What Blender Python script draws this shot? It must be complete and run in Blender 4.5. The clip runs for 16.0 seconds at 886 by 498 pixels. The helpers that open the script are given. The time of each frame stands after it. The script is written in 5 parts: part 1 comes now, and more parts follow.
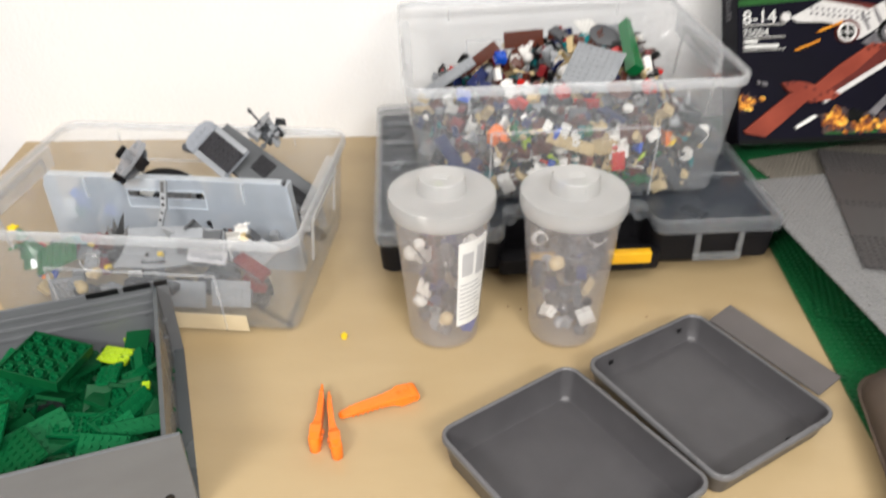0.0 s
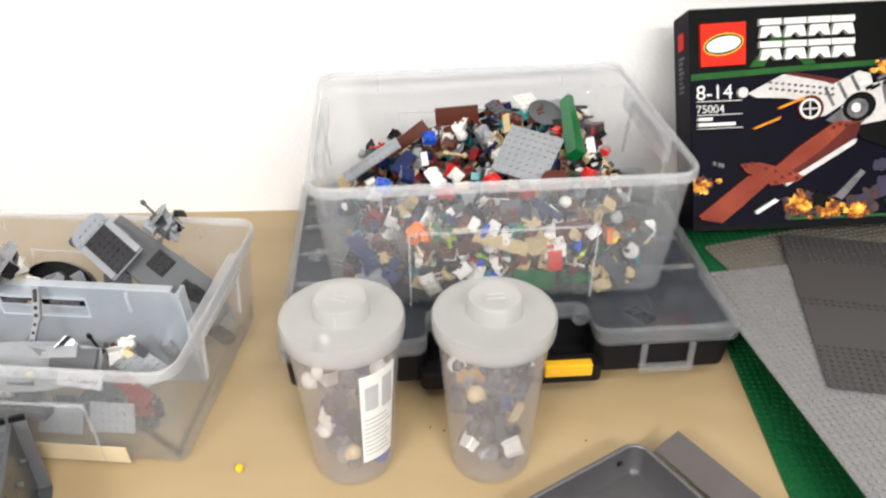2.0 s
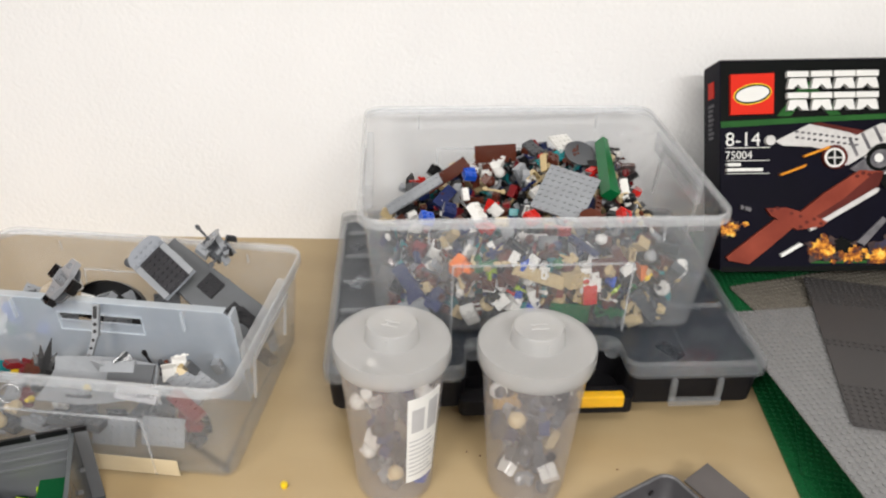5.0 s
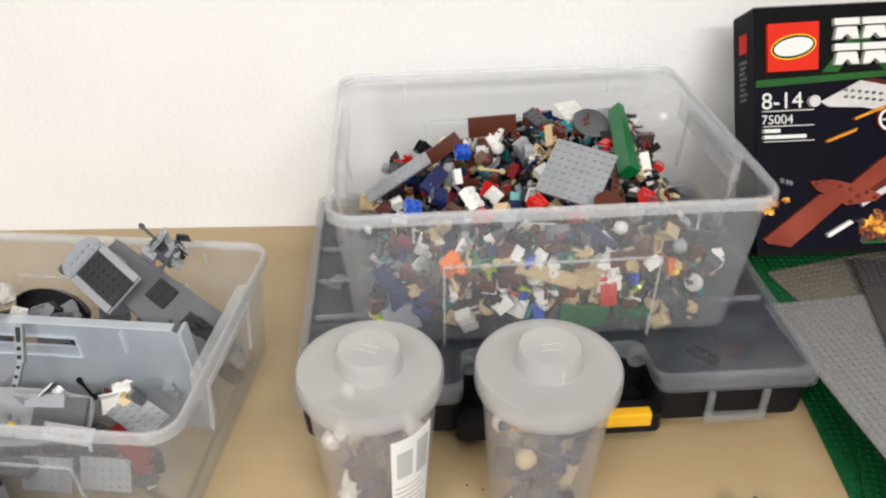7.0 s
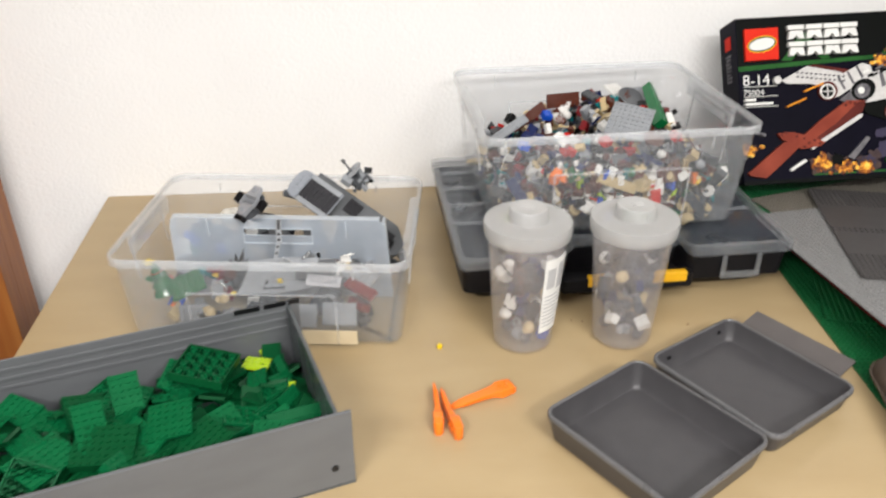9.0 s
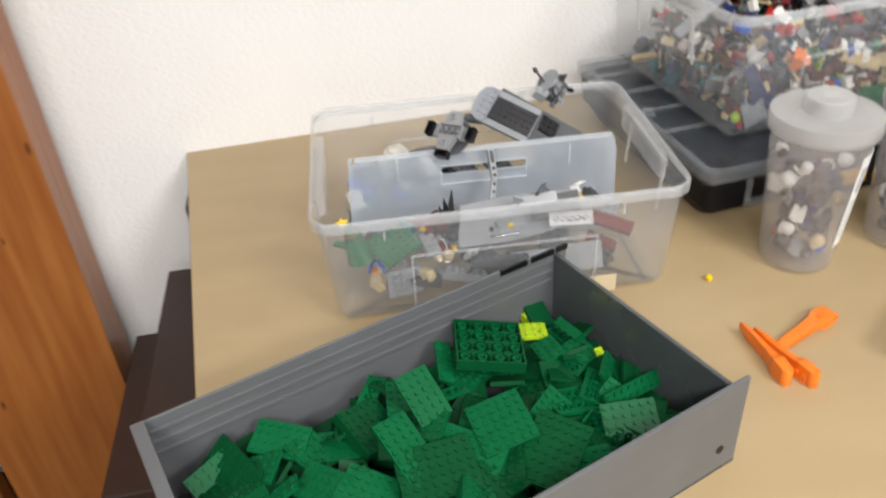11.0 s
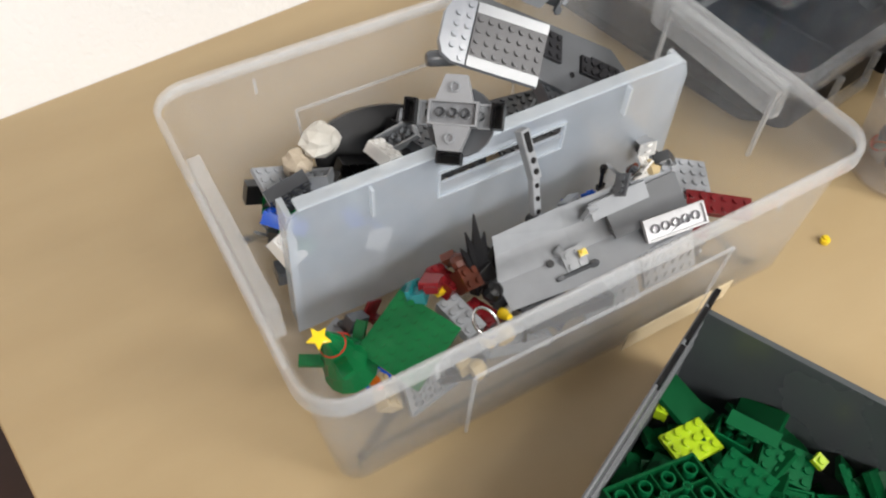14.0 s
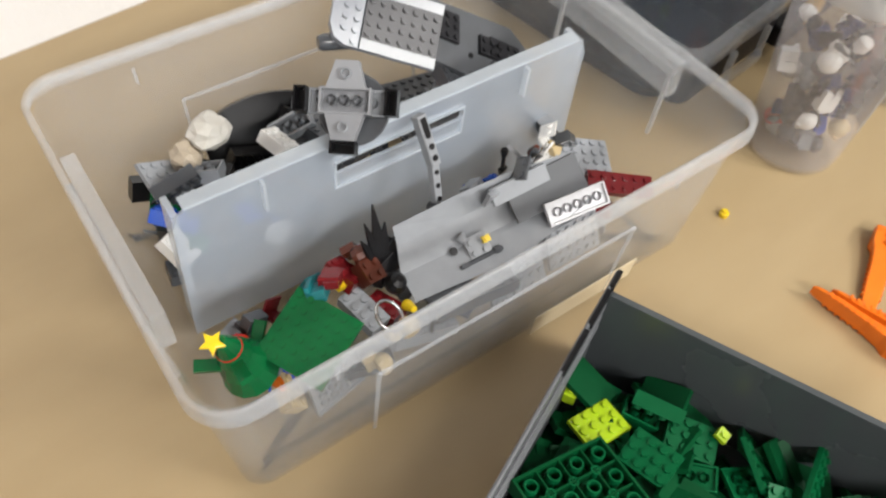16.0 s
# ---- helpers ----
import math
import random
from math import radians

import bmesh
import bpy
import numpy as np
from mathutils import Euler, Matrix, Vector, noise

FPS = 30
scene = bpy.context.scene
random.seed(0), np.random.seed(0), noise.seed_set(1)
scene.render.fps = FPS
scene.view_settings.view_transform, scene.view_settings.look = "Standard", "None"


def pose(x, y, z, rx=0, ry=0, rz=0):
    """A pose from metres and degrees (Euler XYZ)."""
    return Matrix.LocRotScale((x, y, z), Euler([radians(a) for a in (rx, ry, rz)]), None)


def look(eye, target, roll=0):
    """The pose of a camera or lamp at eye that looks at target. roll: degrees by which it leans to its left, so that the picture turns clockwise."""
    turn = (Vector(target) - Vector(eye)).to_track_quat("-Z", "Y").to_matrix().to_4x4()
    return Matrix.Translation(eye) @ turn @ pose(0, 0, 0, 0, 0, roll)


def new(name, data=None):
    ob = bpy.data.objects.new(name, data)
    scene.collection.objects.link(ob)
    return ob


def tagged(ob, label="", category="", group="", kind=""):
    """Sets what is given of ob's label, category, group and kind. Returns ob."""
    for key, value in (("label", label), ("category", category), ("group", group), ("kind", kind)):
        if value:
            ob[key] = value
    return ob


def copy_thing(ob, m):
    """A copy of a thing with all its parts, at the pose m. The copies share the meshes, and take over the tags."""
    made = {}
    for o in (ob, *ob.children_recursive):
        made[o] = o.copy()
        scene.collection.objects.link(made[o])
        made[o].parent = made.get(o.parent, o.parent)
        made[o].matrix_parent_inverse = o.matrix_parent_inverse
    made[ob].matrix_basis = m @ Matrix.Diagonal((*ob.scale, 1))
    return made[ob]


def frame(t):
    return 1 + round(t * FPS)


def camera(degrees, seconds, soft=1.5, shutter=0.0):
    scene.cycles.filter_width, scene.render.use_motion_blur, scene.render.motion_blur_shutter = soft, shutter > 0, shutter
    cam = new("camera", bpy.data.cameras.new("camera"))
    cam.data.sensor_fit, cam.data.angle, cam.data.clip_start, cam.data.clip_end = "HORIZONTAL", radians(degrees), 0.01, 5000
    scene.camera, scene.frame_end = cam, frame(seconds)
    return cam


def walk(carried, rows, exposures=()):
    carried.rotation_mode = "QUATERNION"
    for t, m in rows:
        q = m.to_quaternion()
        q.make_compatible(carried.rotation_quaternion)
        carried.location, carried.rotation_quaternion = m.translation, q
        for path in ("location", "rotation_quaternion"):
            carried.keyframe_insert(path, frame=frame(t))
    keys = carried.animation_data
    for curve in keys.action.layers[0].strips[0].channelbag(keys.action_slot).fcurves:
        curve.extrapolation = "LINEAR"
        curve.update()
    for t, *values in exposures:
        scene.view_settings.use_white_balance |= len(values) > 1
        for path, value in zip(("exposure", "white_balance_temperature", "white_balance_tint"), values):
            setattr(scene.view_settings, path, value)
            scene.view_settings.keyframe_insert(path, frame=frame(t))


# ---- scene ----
T = 0.74
cam = camera(58.2, 16.0, soft=2.2, shutter=0.5)
PATH = [
    (0, (0.1, -1.226, 1.338), (0.007, 0.435, 0.228), -0.9),
    (0.5, (0.132, -1.13, 1.331), (-0.03, 0.409, 0.064), -2.7),
    (1, (0.161, -1.09, 1.322), (0.02, 0.448, 0.052), -2.7),
    (1.5, (0.172, -1.077, 1.35), (0.054, 0.538, 0.177), -1.9),
    (2, (0.173, -1.076, 1.361), (0.111, 0.613, 0.291), -0.5),
    (2.5, (0.167, -1.074, 1.358), (0.121, 0.625, 0.305), -0.4),
    (3, (0.166, -1.08, 1.36), (0.118, 0.627, 0.319), -0.4),
    (3.5, (0.171, -1.091, 1.357), (0.145, 0.609, 0.304), -0.1),
    (4, (0.166, -1.106, 1.367), (0.136, 0.609, 0.338), -0.0),
    (4.2, (0.158, -1.114, 1.371), (0.114, 0.609, 0.356), 0.2),
    (6.3, (0.124, -1.102, 1.387), (0.033, 0.63, 0.391), 1.3),
    (6.5, (0.138, -1.044, 1.364), (0.034, 0.676, 0.348), -0.1),
    (7, (0.14, -0.968, 1.335), (0.058, 0.713, 0.254), -0.7),
    (7.5, (0.142, -0.993, 1.337), (0.076, 0.685, 0.251), -0.7),
    (8, (0.114, -1.135, 1.387), (0.052, 0.6, 0.394), -0.8),
    (8.5, (0.033, -1.294, 1.395), (0.001, 0.448, 0.414), 0.5),
    (9, (-0.062, -1.411, 1.385), (-0.04, 0.341, 0.421), -0.2),
    (9.3, (-0.11, -1.429, 1.371), (-0.081, 0.325, 0.41), -0.3),
    (9.5, (-0.15, -1.397, 1.371), (-0.125, 0.357, 0.411), -1.0),
    (10, (-0.25, -1.332, 1.37), (-0.292, 0.398, 0.367), -3.7),
    (10.2, (-0.299, -1.323, 1.356), (-0.334, 0.415, 0.367), -3.1),
    (12.3, (-0.541, -0.829, 1.256), (0.025, 0.376, -0.237), -5.1),
    (12.5, (-0.542, -0.785, 1.248), (0.02, 0.4, -0.263), -4.6),
    (13, (-0.535, -0.723, 1.242), (0.082, 0.399, -0.294), -2.2),
    (13.5, (-0.534, -0.707, 1.232), (0.117, 0.377, -0.317), -1.0),
    (14, (-0.532, -0.702, 1.232), (0.143, 0.369, -0.316), -0.2),
    (14.5, (-0.531, -0.703, 1.236), (0.163, 0.351, -0.315), 0.5),
    (15, (-0.522, -0.726, 1.247), (0.244, 0.313, -0.28), 1.1),
    (15.5, (-0.522, -0.741, 1.25), (0.29, 0.283, -0.264), 1.1),
    (16, (-0.511, -0.696, 1.227), (0.296, 0.223, -0.356), 4.4),
]
walk(cam, [(t, look(eye, target, roll)) for t, eye, target, roll in PATH],
     [(0, 0.2), (0.5, 0.45), (1, 0.5), (1.5, 0.58), (2, 0.32), (2.5, 0.03), (3, 0.0), (3.5, -0.05), (4, 0.0), (6.3, -0.2), (6.5, -0.22), (7, 0.0), (7.5, 0.2), (8, -0.05), (9.5, 0.12), (10.2, 0.03), (12.5, 0.1), (16, 0.12)])

# ---- world and lamps ----
world = bpy.data.worlds.new("room_air")
scene.world = world
world.use_nodes = True
world.node_tree.nodes["Background"].inputs[0].default_value = (0.9, 0.95, 1.0, 1)
world.node_tree.nodes["Background"].inputs[1].default_value = 0.03


def area_lamp(name, m, sx, sy, watts, colour):
    data = bpy.data.lights.new(name, "AREA")
    data.shape, data.size, data.size_y, data.energy, data.color = "RECTANGLE", sx, sy, watts, colour
    ob = new(name, data)
    ob.matrix_world = m
    return ob


LAMP_COLOUR = (1.0, 0.975, 0.945)
area_lamp("ceiling_lamp_light", pose(0.3, -1.5, 2.43), 0.9, 0.4, 16, LAMP_COLOUR)
area_lamp("ceiling_lamp_light", pose(1.0, -2.5, 2.43), 0.9, 0.4, 70, LAMP_COLOUR)
area_lamp("ceiling_lamp_light", pose(-0.9, -2.5, 2.43), 0.9, 0.4, 64, LAMP_COLOUR)


# ---- materials ----
def nodes_of(name):
    m = bpy.data.materials.new(name)
    m.use_nodes = True
    n, l = m.node_tree.nodes, m.node_tree.links
    return m, n, l, n["Principled BSDF"]


def textured(name, colour, dark, rough=0.5, scale=40, stretch=(1, 1, 1), bump=0.1, fine=400, spread=0.5, metal=0.0, vary=0.0, spec=0.5, relief=0.001):
    """A solid surface: two scales of noise in colour, roughness and relief."""
    m, n, l, p = nodes_of(name)
    co = n.new("ShaderNodeTexCoord")
    mp = n.new("ShaderNodeMapping")
    mp.inputs["Scale"].default_value = stretch
    l.new(co.outputs["Object"], mp.inputs[0])
    a, b = n.new("ShaderNodeTexNoise"), n.new("ShaderNodeTexNoise")
    a.inputs["Scale"].default_value, b.inputs["Scale"].default_value = scale, fine
    a.inputs["Detail"].default_value = 5
    l.new(mp.outputs[0], a.inputs["Vector"]), l.new(mp.outputs[0], b.inputs["Vector"])
    ramp = n.new("ShaderNodeValToRGB")
    ramp.color_ramp.elements[0].position, ramp.color_ramp.elements[1].position = 0.5 - spread / 2, 0.5 + spread / 2
    ramp.color_ramp.elements[0].color, ramp.color_ramp.elements[1].color = (*dark, 1), (*colour, 1)
    l.new(a.outputs[0], ramp.inputs[0])
    out = ramp.outputs[0]
    if vary:
        info, hsv = n.new("ShaderNodeObjectInfo"), n.new("ShaderNodeHueSaturation")
        mr = n.new("ShaderNodeMapRange")
        mr.inputs["To Min"].default_value, mr.inputs["To Max"].default_value = 1 - vary, 1 + vary
        l.new(info.outputs["Random"], mr.inputs["Value"])
        l.new(mr.outputs[0], hsv.inputs["Value"]), l.new(out, hsv.inputs["Color"])
        out = hsv.outputs[0]
    l.new(out, p.inputs["Base Color"])
    r = n.new("ShaderNodeMapRange")
    r.inputs["To Min"].default_value, r.inputs["To Max"].default_value = rough * 0.8, min(1, rough * 1.25)
    l.new(a.outputs[0], r.inputs["Value"]), l.new(r.outputs[0], p.inputs["Roughness"])
    bp = n.new("ShaderNodeBump")
    bp.inputs["Strength"].default_value, bp.inputs["Distance"].default_value = bump, relief
    l.new(b.outputs[0], bp.inputs["Height"]), l.new(bp.outputs[0], p.inputs["Normal"])
    p.inputs["Metallic"].default_value, p.inputs["Specular IOR Level"].default_value = metal, spec
    return m


def plastic(name, colour, rough=0.16, spec=0.5):
    return textured(name, colour, tuple(c * 0.86 for c in colour), rough, 60, bump=0.03, fine=900, vary=0.08, spec=spec)


def clear_plastic(name, opacity, tint=(0.86, 0.88, 0.9), rough=0.18, gloss=0.5, clear=0.985, patch=0.35):
    """Frosted see-through plastic: clear, milky and glossy shares."""
    m, n, l, p = nodes_of(name)
    n.remove(p)
    tr, df, tl, gl = (n.new("ShaderNodeBsdf" + k) for k in ("Transparent", "Diffuse", "Translucent", "Glossy"))
    tr.inputs[0].default_value = (clear, clear, clear, 1)
    df.inputs[0].default_value = tl.inputs[0].default_value = (*tint, 1)
    gl.inputs[0].default_value, gl.inputs["Roughness"].default_value = (1, 1, 1, 1), rough
    milk, body, skin = (n.new("ShaderNodeMixShader") for _ in range(3))
    milk.inputs[0].default_value = 0.45
    l.new(df.outputs[0], milk.inputs[1]), l.new(tl.outputs[0], milk.inputs[2])
    co, noise_t, mr = n.new("ShaderNodeTexCoord"), n.new("ShaderNodeTexNoise"), n.new("ShaderNodeMapRange")
    noise_t.inputs["Scale"].default_value, noise_t.inputs["Detail"].default_value = 14, 6
    l.new(co.outputs["Object"], noise_t.inputs["Vector"])
    mr.inputs["To Min"].default_value, mr.inputs["To Max"].default_value = opacity * (1 - patch), opacity * (1 + patch)
    l.new(noise_t.outputs[0], mr.inputs["Value"]), l.new(mr.outputs[0], body.inputs[0])
    l.new(tr.outputs[0], body.inputs[1]), l.new(milk.outputs[0], body.inputs[2])
    lw, mul = n.new("ShaderNodeLayerWeight"), n.new("ShaderNodeMath")
    lw.inputs["Blend"].default_value = 0.25
    pw = n.new("ShaderNodeMath")
    pw.operation, pw.inputs[1].default_value = "POWER", 2.2
    mul.operation, mul.inputs[1].default_value = "MULTIPLY_ADD", gloss
    mul.inputs[2].default_value = 0.025
    l.new(lw.outputs["Facing"], pw.inputs[0]), l.new(pw.outputs[0], mul.inputs[0]), l.new(mul.outputs[0], skin.inputs[0])
    l.new(body.outputs[0], skin.inputs[1]), l.new(gl.outputs[0], skin.inputs[2])
    l.new(skin.outputs[0], n["Material Output"].inputs[0])
    return m


def island_plastic(name, palette):
    m, n, l, p = nodes_of(name)
    geo, ramp = n.new("ShaderNodeNewGeometry"), n.new("ShaderNodeValToRGB")
    ramp.color_ramp.interpolation = "CONSTANT"
    e = ramp.color_ramp.elements
    for i, c in enumerate(palette):
        el = e[i] if i < 2 else e.new(i / len(palette))
        el.position, el.color = i / len(palette), (*c, 1)
    l.new(geo.outputs["Random Per Island"], ramp.inputs[0]), l.new(ramp.outputs[0], p.inputs["Base Color"])
    p.inputs["Roughness"].default_value = 0.28
    return m


COL = dict(white=(0.8, 0.79, 0.76), light_grey=(0.3, 0.315, 0.335), dark_grey=(0.075, 0.08, 0.088), black=(0.006, 0.006, 0.007), brown=(0.095, 0.026, 0.015),
           red=(0.55, 0.02, 0.015), dark_red=(0.17, 0.012, 0.015), tan=(0.6, 0.47, 0.26), blue=(0.01, 0.08, 0.5), dark_blue=(0.015, 0.025, 0.1), green=(0.004, 0.135, 0.038),
           lime=(0.42, 0.6, 0.02), yellow=(0.85, 0.6, 0.02), orange=(0.9, 0.2, 0.015), teal=(0.01, 0.2, 0.22), nougat=(0.65, 0.33, 0.2))
PL = {k: plastic(k + "_plastic", c) for k, c in COL.items()}
PL["black"] = plastic("black_plastic", COL["black"], 0.3, 0.35)
PL["light_grey"] = plastic("light_grey_plastic", COL["light_grey"], 0.15)
plaster = textured("white_plaster", (0.88, 0.875, 0.87), (0.845, 0.84, 0.835), 0.85, 6, bump=1.0, fine=150, relief=0.0012)
room_paint = textured("beige_wall_paint", (0.48, 0.47, 0.455), (0.43, 0.42, 0.405), 0.85, 6, bump=0.6, fine=150)
birch = textured("birch_top", (0.43, 0.327, 0.184), (0.36, 0.262, 0.138), 0.36, 5, stretch=(1.3, 4, 4), bump=0.05, fine=90, spread=0.9)
table_edge = textured("birch_edge", (0.6, 0.44, 0.25), (0.42, 0.3, 0.16), 0.5, 30, stretch=(1, 1, 6))
steel_grey = textured("grey_metal", (0.35, 0.35, 0.36), (0.3, 0.3, 0.31), 0.4, 20, metal=0.6)
amber = plastic("amber_yellow_plastic", (0.82, 0.44, 0.012), 0.3)
pine = textured("varnished_pine", (0.38, 0.142, 0.034), (0.26, 0.078, 0.016), 0.33, 11, stretch=(5, 5, 0.35), bump=0.1, fine=60, spread=0.42)
knot_ring = textured("pine_knot_ring", (0.22, 0.075, 0.02), (0.15, 0.045, 0.012), 0.4, 90)
knot_brown = textured("pine_knot", (0.13, 0.04, 0.012), (0.07, 0.02, 0.008), 0.4, 60)
floor_dark = textured("dark_floor", (0.032, 0.02, 0.015), (0.02, 0.012, 0.009), 0.5, 6)
frosted = clear_plastic("frosted_tub", 0.105, (0.78, 0.82, 0.87), patch=0.2)
frosted_rim = clear_plastic("frosted_rim", 0.25, (0.86, 0.89, 0.92), rough=0.22, patch=0.1)
frosted_lid = clear_plastic("frosted_lid", 0.35, (0.8, 0.805, 0.8), 0.25, patch=0.12)
cup_clear = clear_plastic("cup_wall", 0.165, (0.84, 0.81, 0.83), 0.15, patch=0.2)
smoke_lid = clear_plastic("organiser_lid_clear", 0.1, (0.5, 0.58, 0.7), 0.1, clear=0.8)
smoke_rim = clear_plastic("organiser_lid_rim", 0.18, (0.66, 0.7, 0.74), 0.2, clear=0.9)
blue_divider = clear_plastic("divider_clear", 0.35, (0.73, 0.81, 0.91), 0.14, 0.8, patch=0.25)
divider_edge = clear_plastic("divider_edge", 0.4, (0.84, 0.91, 0.97), 0.15, 0.8)
black_body = textured("black_case", (0.009, 0.0085, 0.01), (0.006, 0.006, 0.007), 0.45, 30, bump=0.15, fine=700, spec=0.14)
# case grey made lighter on the lip: rim glints put into the colour
case_lip_glint = textured("grey_case_lip_glint", (0.12, 0.12, 0.125), (0.1, 0.1, 0.104), 0.28, 30, bump=0.05, fine=800)
case_grey = textured("grey_case", (0.062, 0.06, 0.064), (0.05, 0.048, 0.052), 0.36, 30, bump=0.1, fine=800)
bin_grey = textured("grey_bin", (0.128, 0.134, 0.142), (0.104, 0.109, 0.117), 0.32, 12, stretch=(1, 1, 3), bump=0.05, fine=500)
# darker copy of bin_grey: shade inside the bin put into the colour
bin_shaded = textured("bin_inside_shade", (0.075, 0.085, 0.09), (0.062, 0.07, 0.075), 0.26, 12, bump=0.05, fine=500)
paper = textured("white_paper", (0.75, 0.75, 0.73), (0.7, 0.7, 0.68), 0.7, 50)
grey_ink = textured("grey_ink", (0.46, 0.46, 0.47), (0.4, 0.4, 0.41), 0.7, 50)
tape = textured("yellowed_tape", (0.68, 0.58, 0.4), (0.6, 0.5, 0.33), 0.5, 40)
card_dark = textured("printed_card_dark", (0.0045, 0.004, 0.012), (0.0025, 0.0022, 0.005), 0.5, 9, spec=0.05)
card_edge = textured("card_edge", (0.35, 0.34, 0.32), (0.25, 0.24, 0.22), 0.7, 60)
chrome = textured("bare_metal", (0.7, 0.7, 0.7), (0.6, 0.6, 0.6), 0.2, 40, metal=1.0)
PRINT = {k: textured("print_" + k, c, d, 0.5, s, spec=0.06) for k, c, d, s in (
    ("black", (0.004, 0.005, 0.005), (0.003, 0.0035, 0.003), 20), ("green", (0.03, 0.13, 0.03), (0.012, 0.06, 0.015), 14), ("red", (0.65, 0.03, 0.015), (0.6, 0.025, 0.012), 20),
    ("white", (0.75, 0.75, 0.73), (0.68, 0.68, 0.66), 20), ("hull", (0.62, 0.61, 0.6), (0.5, 0.49, 0.48), 110), ("wing", (0.3, 0.065, 0.038), (0.15, 0.026, 0.017), 18),
    ("wing_dark", (0.12, 0.025, 0.02), (0.07, 0.015, 0.012), 30), ("fire", (0.85, 0.38, 0.035), (0.45, 0.12, 0.012), 70), ("fire_bright", (0.92, 0.72, 0.22), (0.8, 0.42, 0.04), 80),
    ("fire_dark", (0.25, 0.07, 0.015), (0.08, 0.02, 0.01), 60), ("smoke", (0.09, 0.06, 0.05), (0.03, 0.022, 0.03), 70), ("grey", (0.22, 0.21, 0.22), (0.06, 0.06, 0.07), 50), ("violet", (0.07, 0.06, 0.1), (0.025, 0.022, 0.045), 35), ("yellow", (0.8, 0.6, 0.05), (0.75, 0.55, 0.04), 30))}


# ---- building helpers ----
class Geo:
    """Vertices and faces of one mesh."""

    def __init__(self):
        self.v, self.f = [], []

    def add(self, v, f, m=None):
        o = len(self.v)
        self.v += [tuple(m @ Vector(p)) for p in v] if m else [tuple(p) for p in v]
        self.f += [tuple(i + o for i in q) for q in f]
        return self

    def box(self, x0, y0, z0, x1, y1, z1, m=None):
        v = [(x0, y0, z0), (x1, y0, z0), (x1, y1, z0), (x0, y1, z0), (x0, y0, z1), (x1, y0, z1), (x1, y1, z1), (x0, y1, z1)]
        return self.add(v, [(3, 2, 1, 0), (4, 5, 6, 7), (0, 1, 5, 4), (1, 2, 6, 5), (2, 3, 7, 6), (3, 0, 4, 7)], m)

    def loft(self, rings, m=None, cap0=True, cap1=True, closed=False):
        k = len(rings[0])
        v = [p for r in rings for p in r]
        f = []
        for i in range(len(rings) if closed else len(rings) - 1):
            a, b = i * k, (i + 1) % len(rings) * k
            f += [(a + j, a + (j + 1) % k, b + (j + 1) % k, b + j) for j in range(k)]
        if cap0 and not closed:
            f.append(tuple(range(k - 1, -1, -1)))
        if cap1 and not closed:
            f.append(tuple(range((len(rings) - 1) * k, len(rings) * k)))
        return self.add(v, f, m)

    def cyl(self, x, y, z0, z1, r, n=10, r1=None, m=None, cap0=True, cap1=True):
        r1 = r if r1 is None else r1
        ring = lambda q, z: [(x + q * math.cos(2 * math.pi * i / n), y + q * math.sin(2 * math.pi * i / n), z) for i in range(n)]
        return self.loft([ring(r, z0), ring(r1, z1)], m, cap0, cap1)

    def prism(self, pts, z0, z1, m=None):
        return self.loft([[(x, y, z0) for x, y in pts], [(x, y, z1) for x, y in pts]], m)

    def turned(self, prof, n=32, m=None, closed=True):
        """A profile of (radius, height) turned about z; closed joins its last point to its first."""
        return self.loft([[(r * math.cos(2 * math.pi * i / n), r * math.sin(2 * math.pi * i / n), z) for i in range(n)] for r, z in prof], m, False, False, closed)

    def mesh(self, name, material, smooth=0, bevel=0.0, weld=False):
        me = bpy.data.meshes.new(name)
        me.from_pydata(self.v, [], self.f)
        if bevel or weld:
            bm = bmesh.new()
            bm.from_mesh(me)
            if weld:
                bmesh.ops.remove_doubles(bm, verts=bm.verts, dist=1e-5)
            if bevel:
                es = [e for e in bm.edges if len(e.link_faces) == 2 and e.calc_face_angle() > 0.6]
                bmesh.ops.bevel(bm, geom=es, offset=bevel, segments=2, affect="EDGES", profile=0.5)
            bmesh.ops.recalc_face_normals(bm, faces=bm.faces)
            bm.to_mesh(me)
            bm.free()
        me.materials.append(material)
        if smooth:
            me.shade_smooth()
            me.set_sharp_from_angle(angle=radians(smooth))
        return me


def rrect(w, d, r, z, n=6, x=0, y=0):
    """A rounded rectangle at height z, 4 * (n + 1) points, counter-clockwise."""
    out = []
    for cx, cy, a0 in ((w / 2 - r, d / 2 - r, 0), (-w / 2 + r, d / 2 - r, 90), (-w / 2 + r, -d / 2 + r, 180), (w / 2 - r, -d / 2 + r, 270)):
        for i in range(n + 1):
            a = radians(a0 + 90 * i / n)
            out.append((x + cx + r * math.cos(a), y + cy + r * math.sin(a), z))
    return out


def part(name, geo, material, parent, label="", smooth=0, bevel=0.0, m=None):
    me = geo.mesh(name, material, smooth, bevel) if isinstance(geo, Geo) else geo
    ob = new(name, me)
    ob.parent = parent
    if m is not None:
        ob.matrix_basis = m
    return tagged(ob, label)


def thing(name, m, label, category, group=""):
    ob = new(name)
    ob.empty_display_size = 0.02
    ob.matrix_basis = m
    return tagged(ob, label, category, group)


def solo(name, geo, material, m, label, category, group="", smooth=0, bevel=0.0, kind=""):
    me = geo.mesh(name, material, smooth, bevel) if isinstance(geo, Geo) else geo
    ob = new(name, me)
    ob.matrix_basis = m
    return tagged(ob, label, category, group, kind)


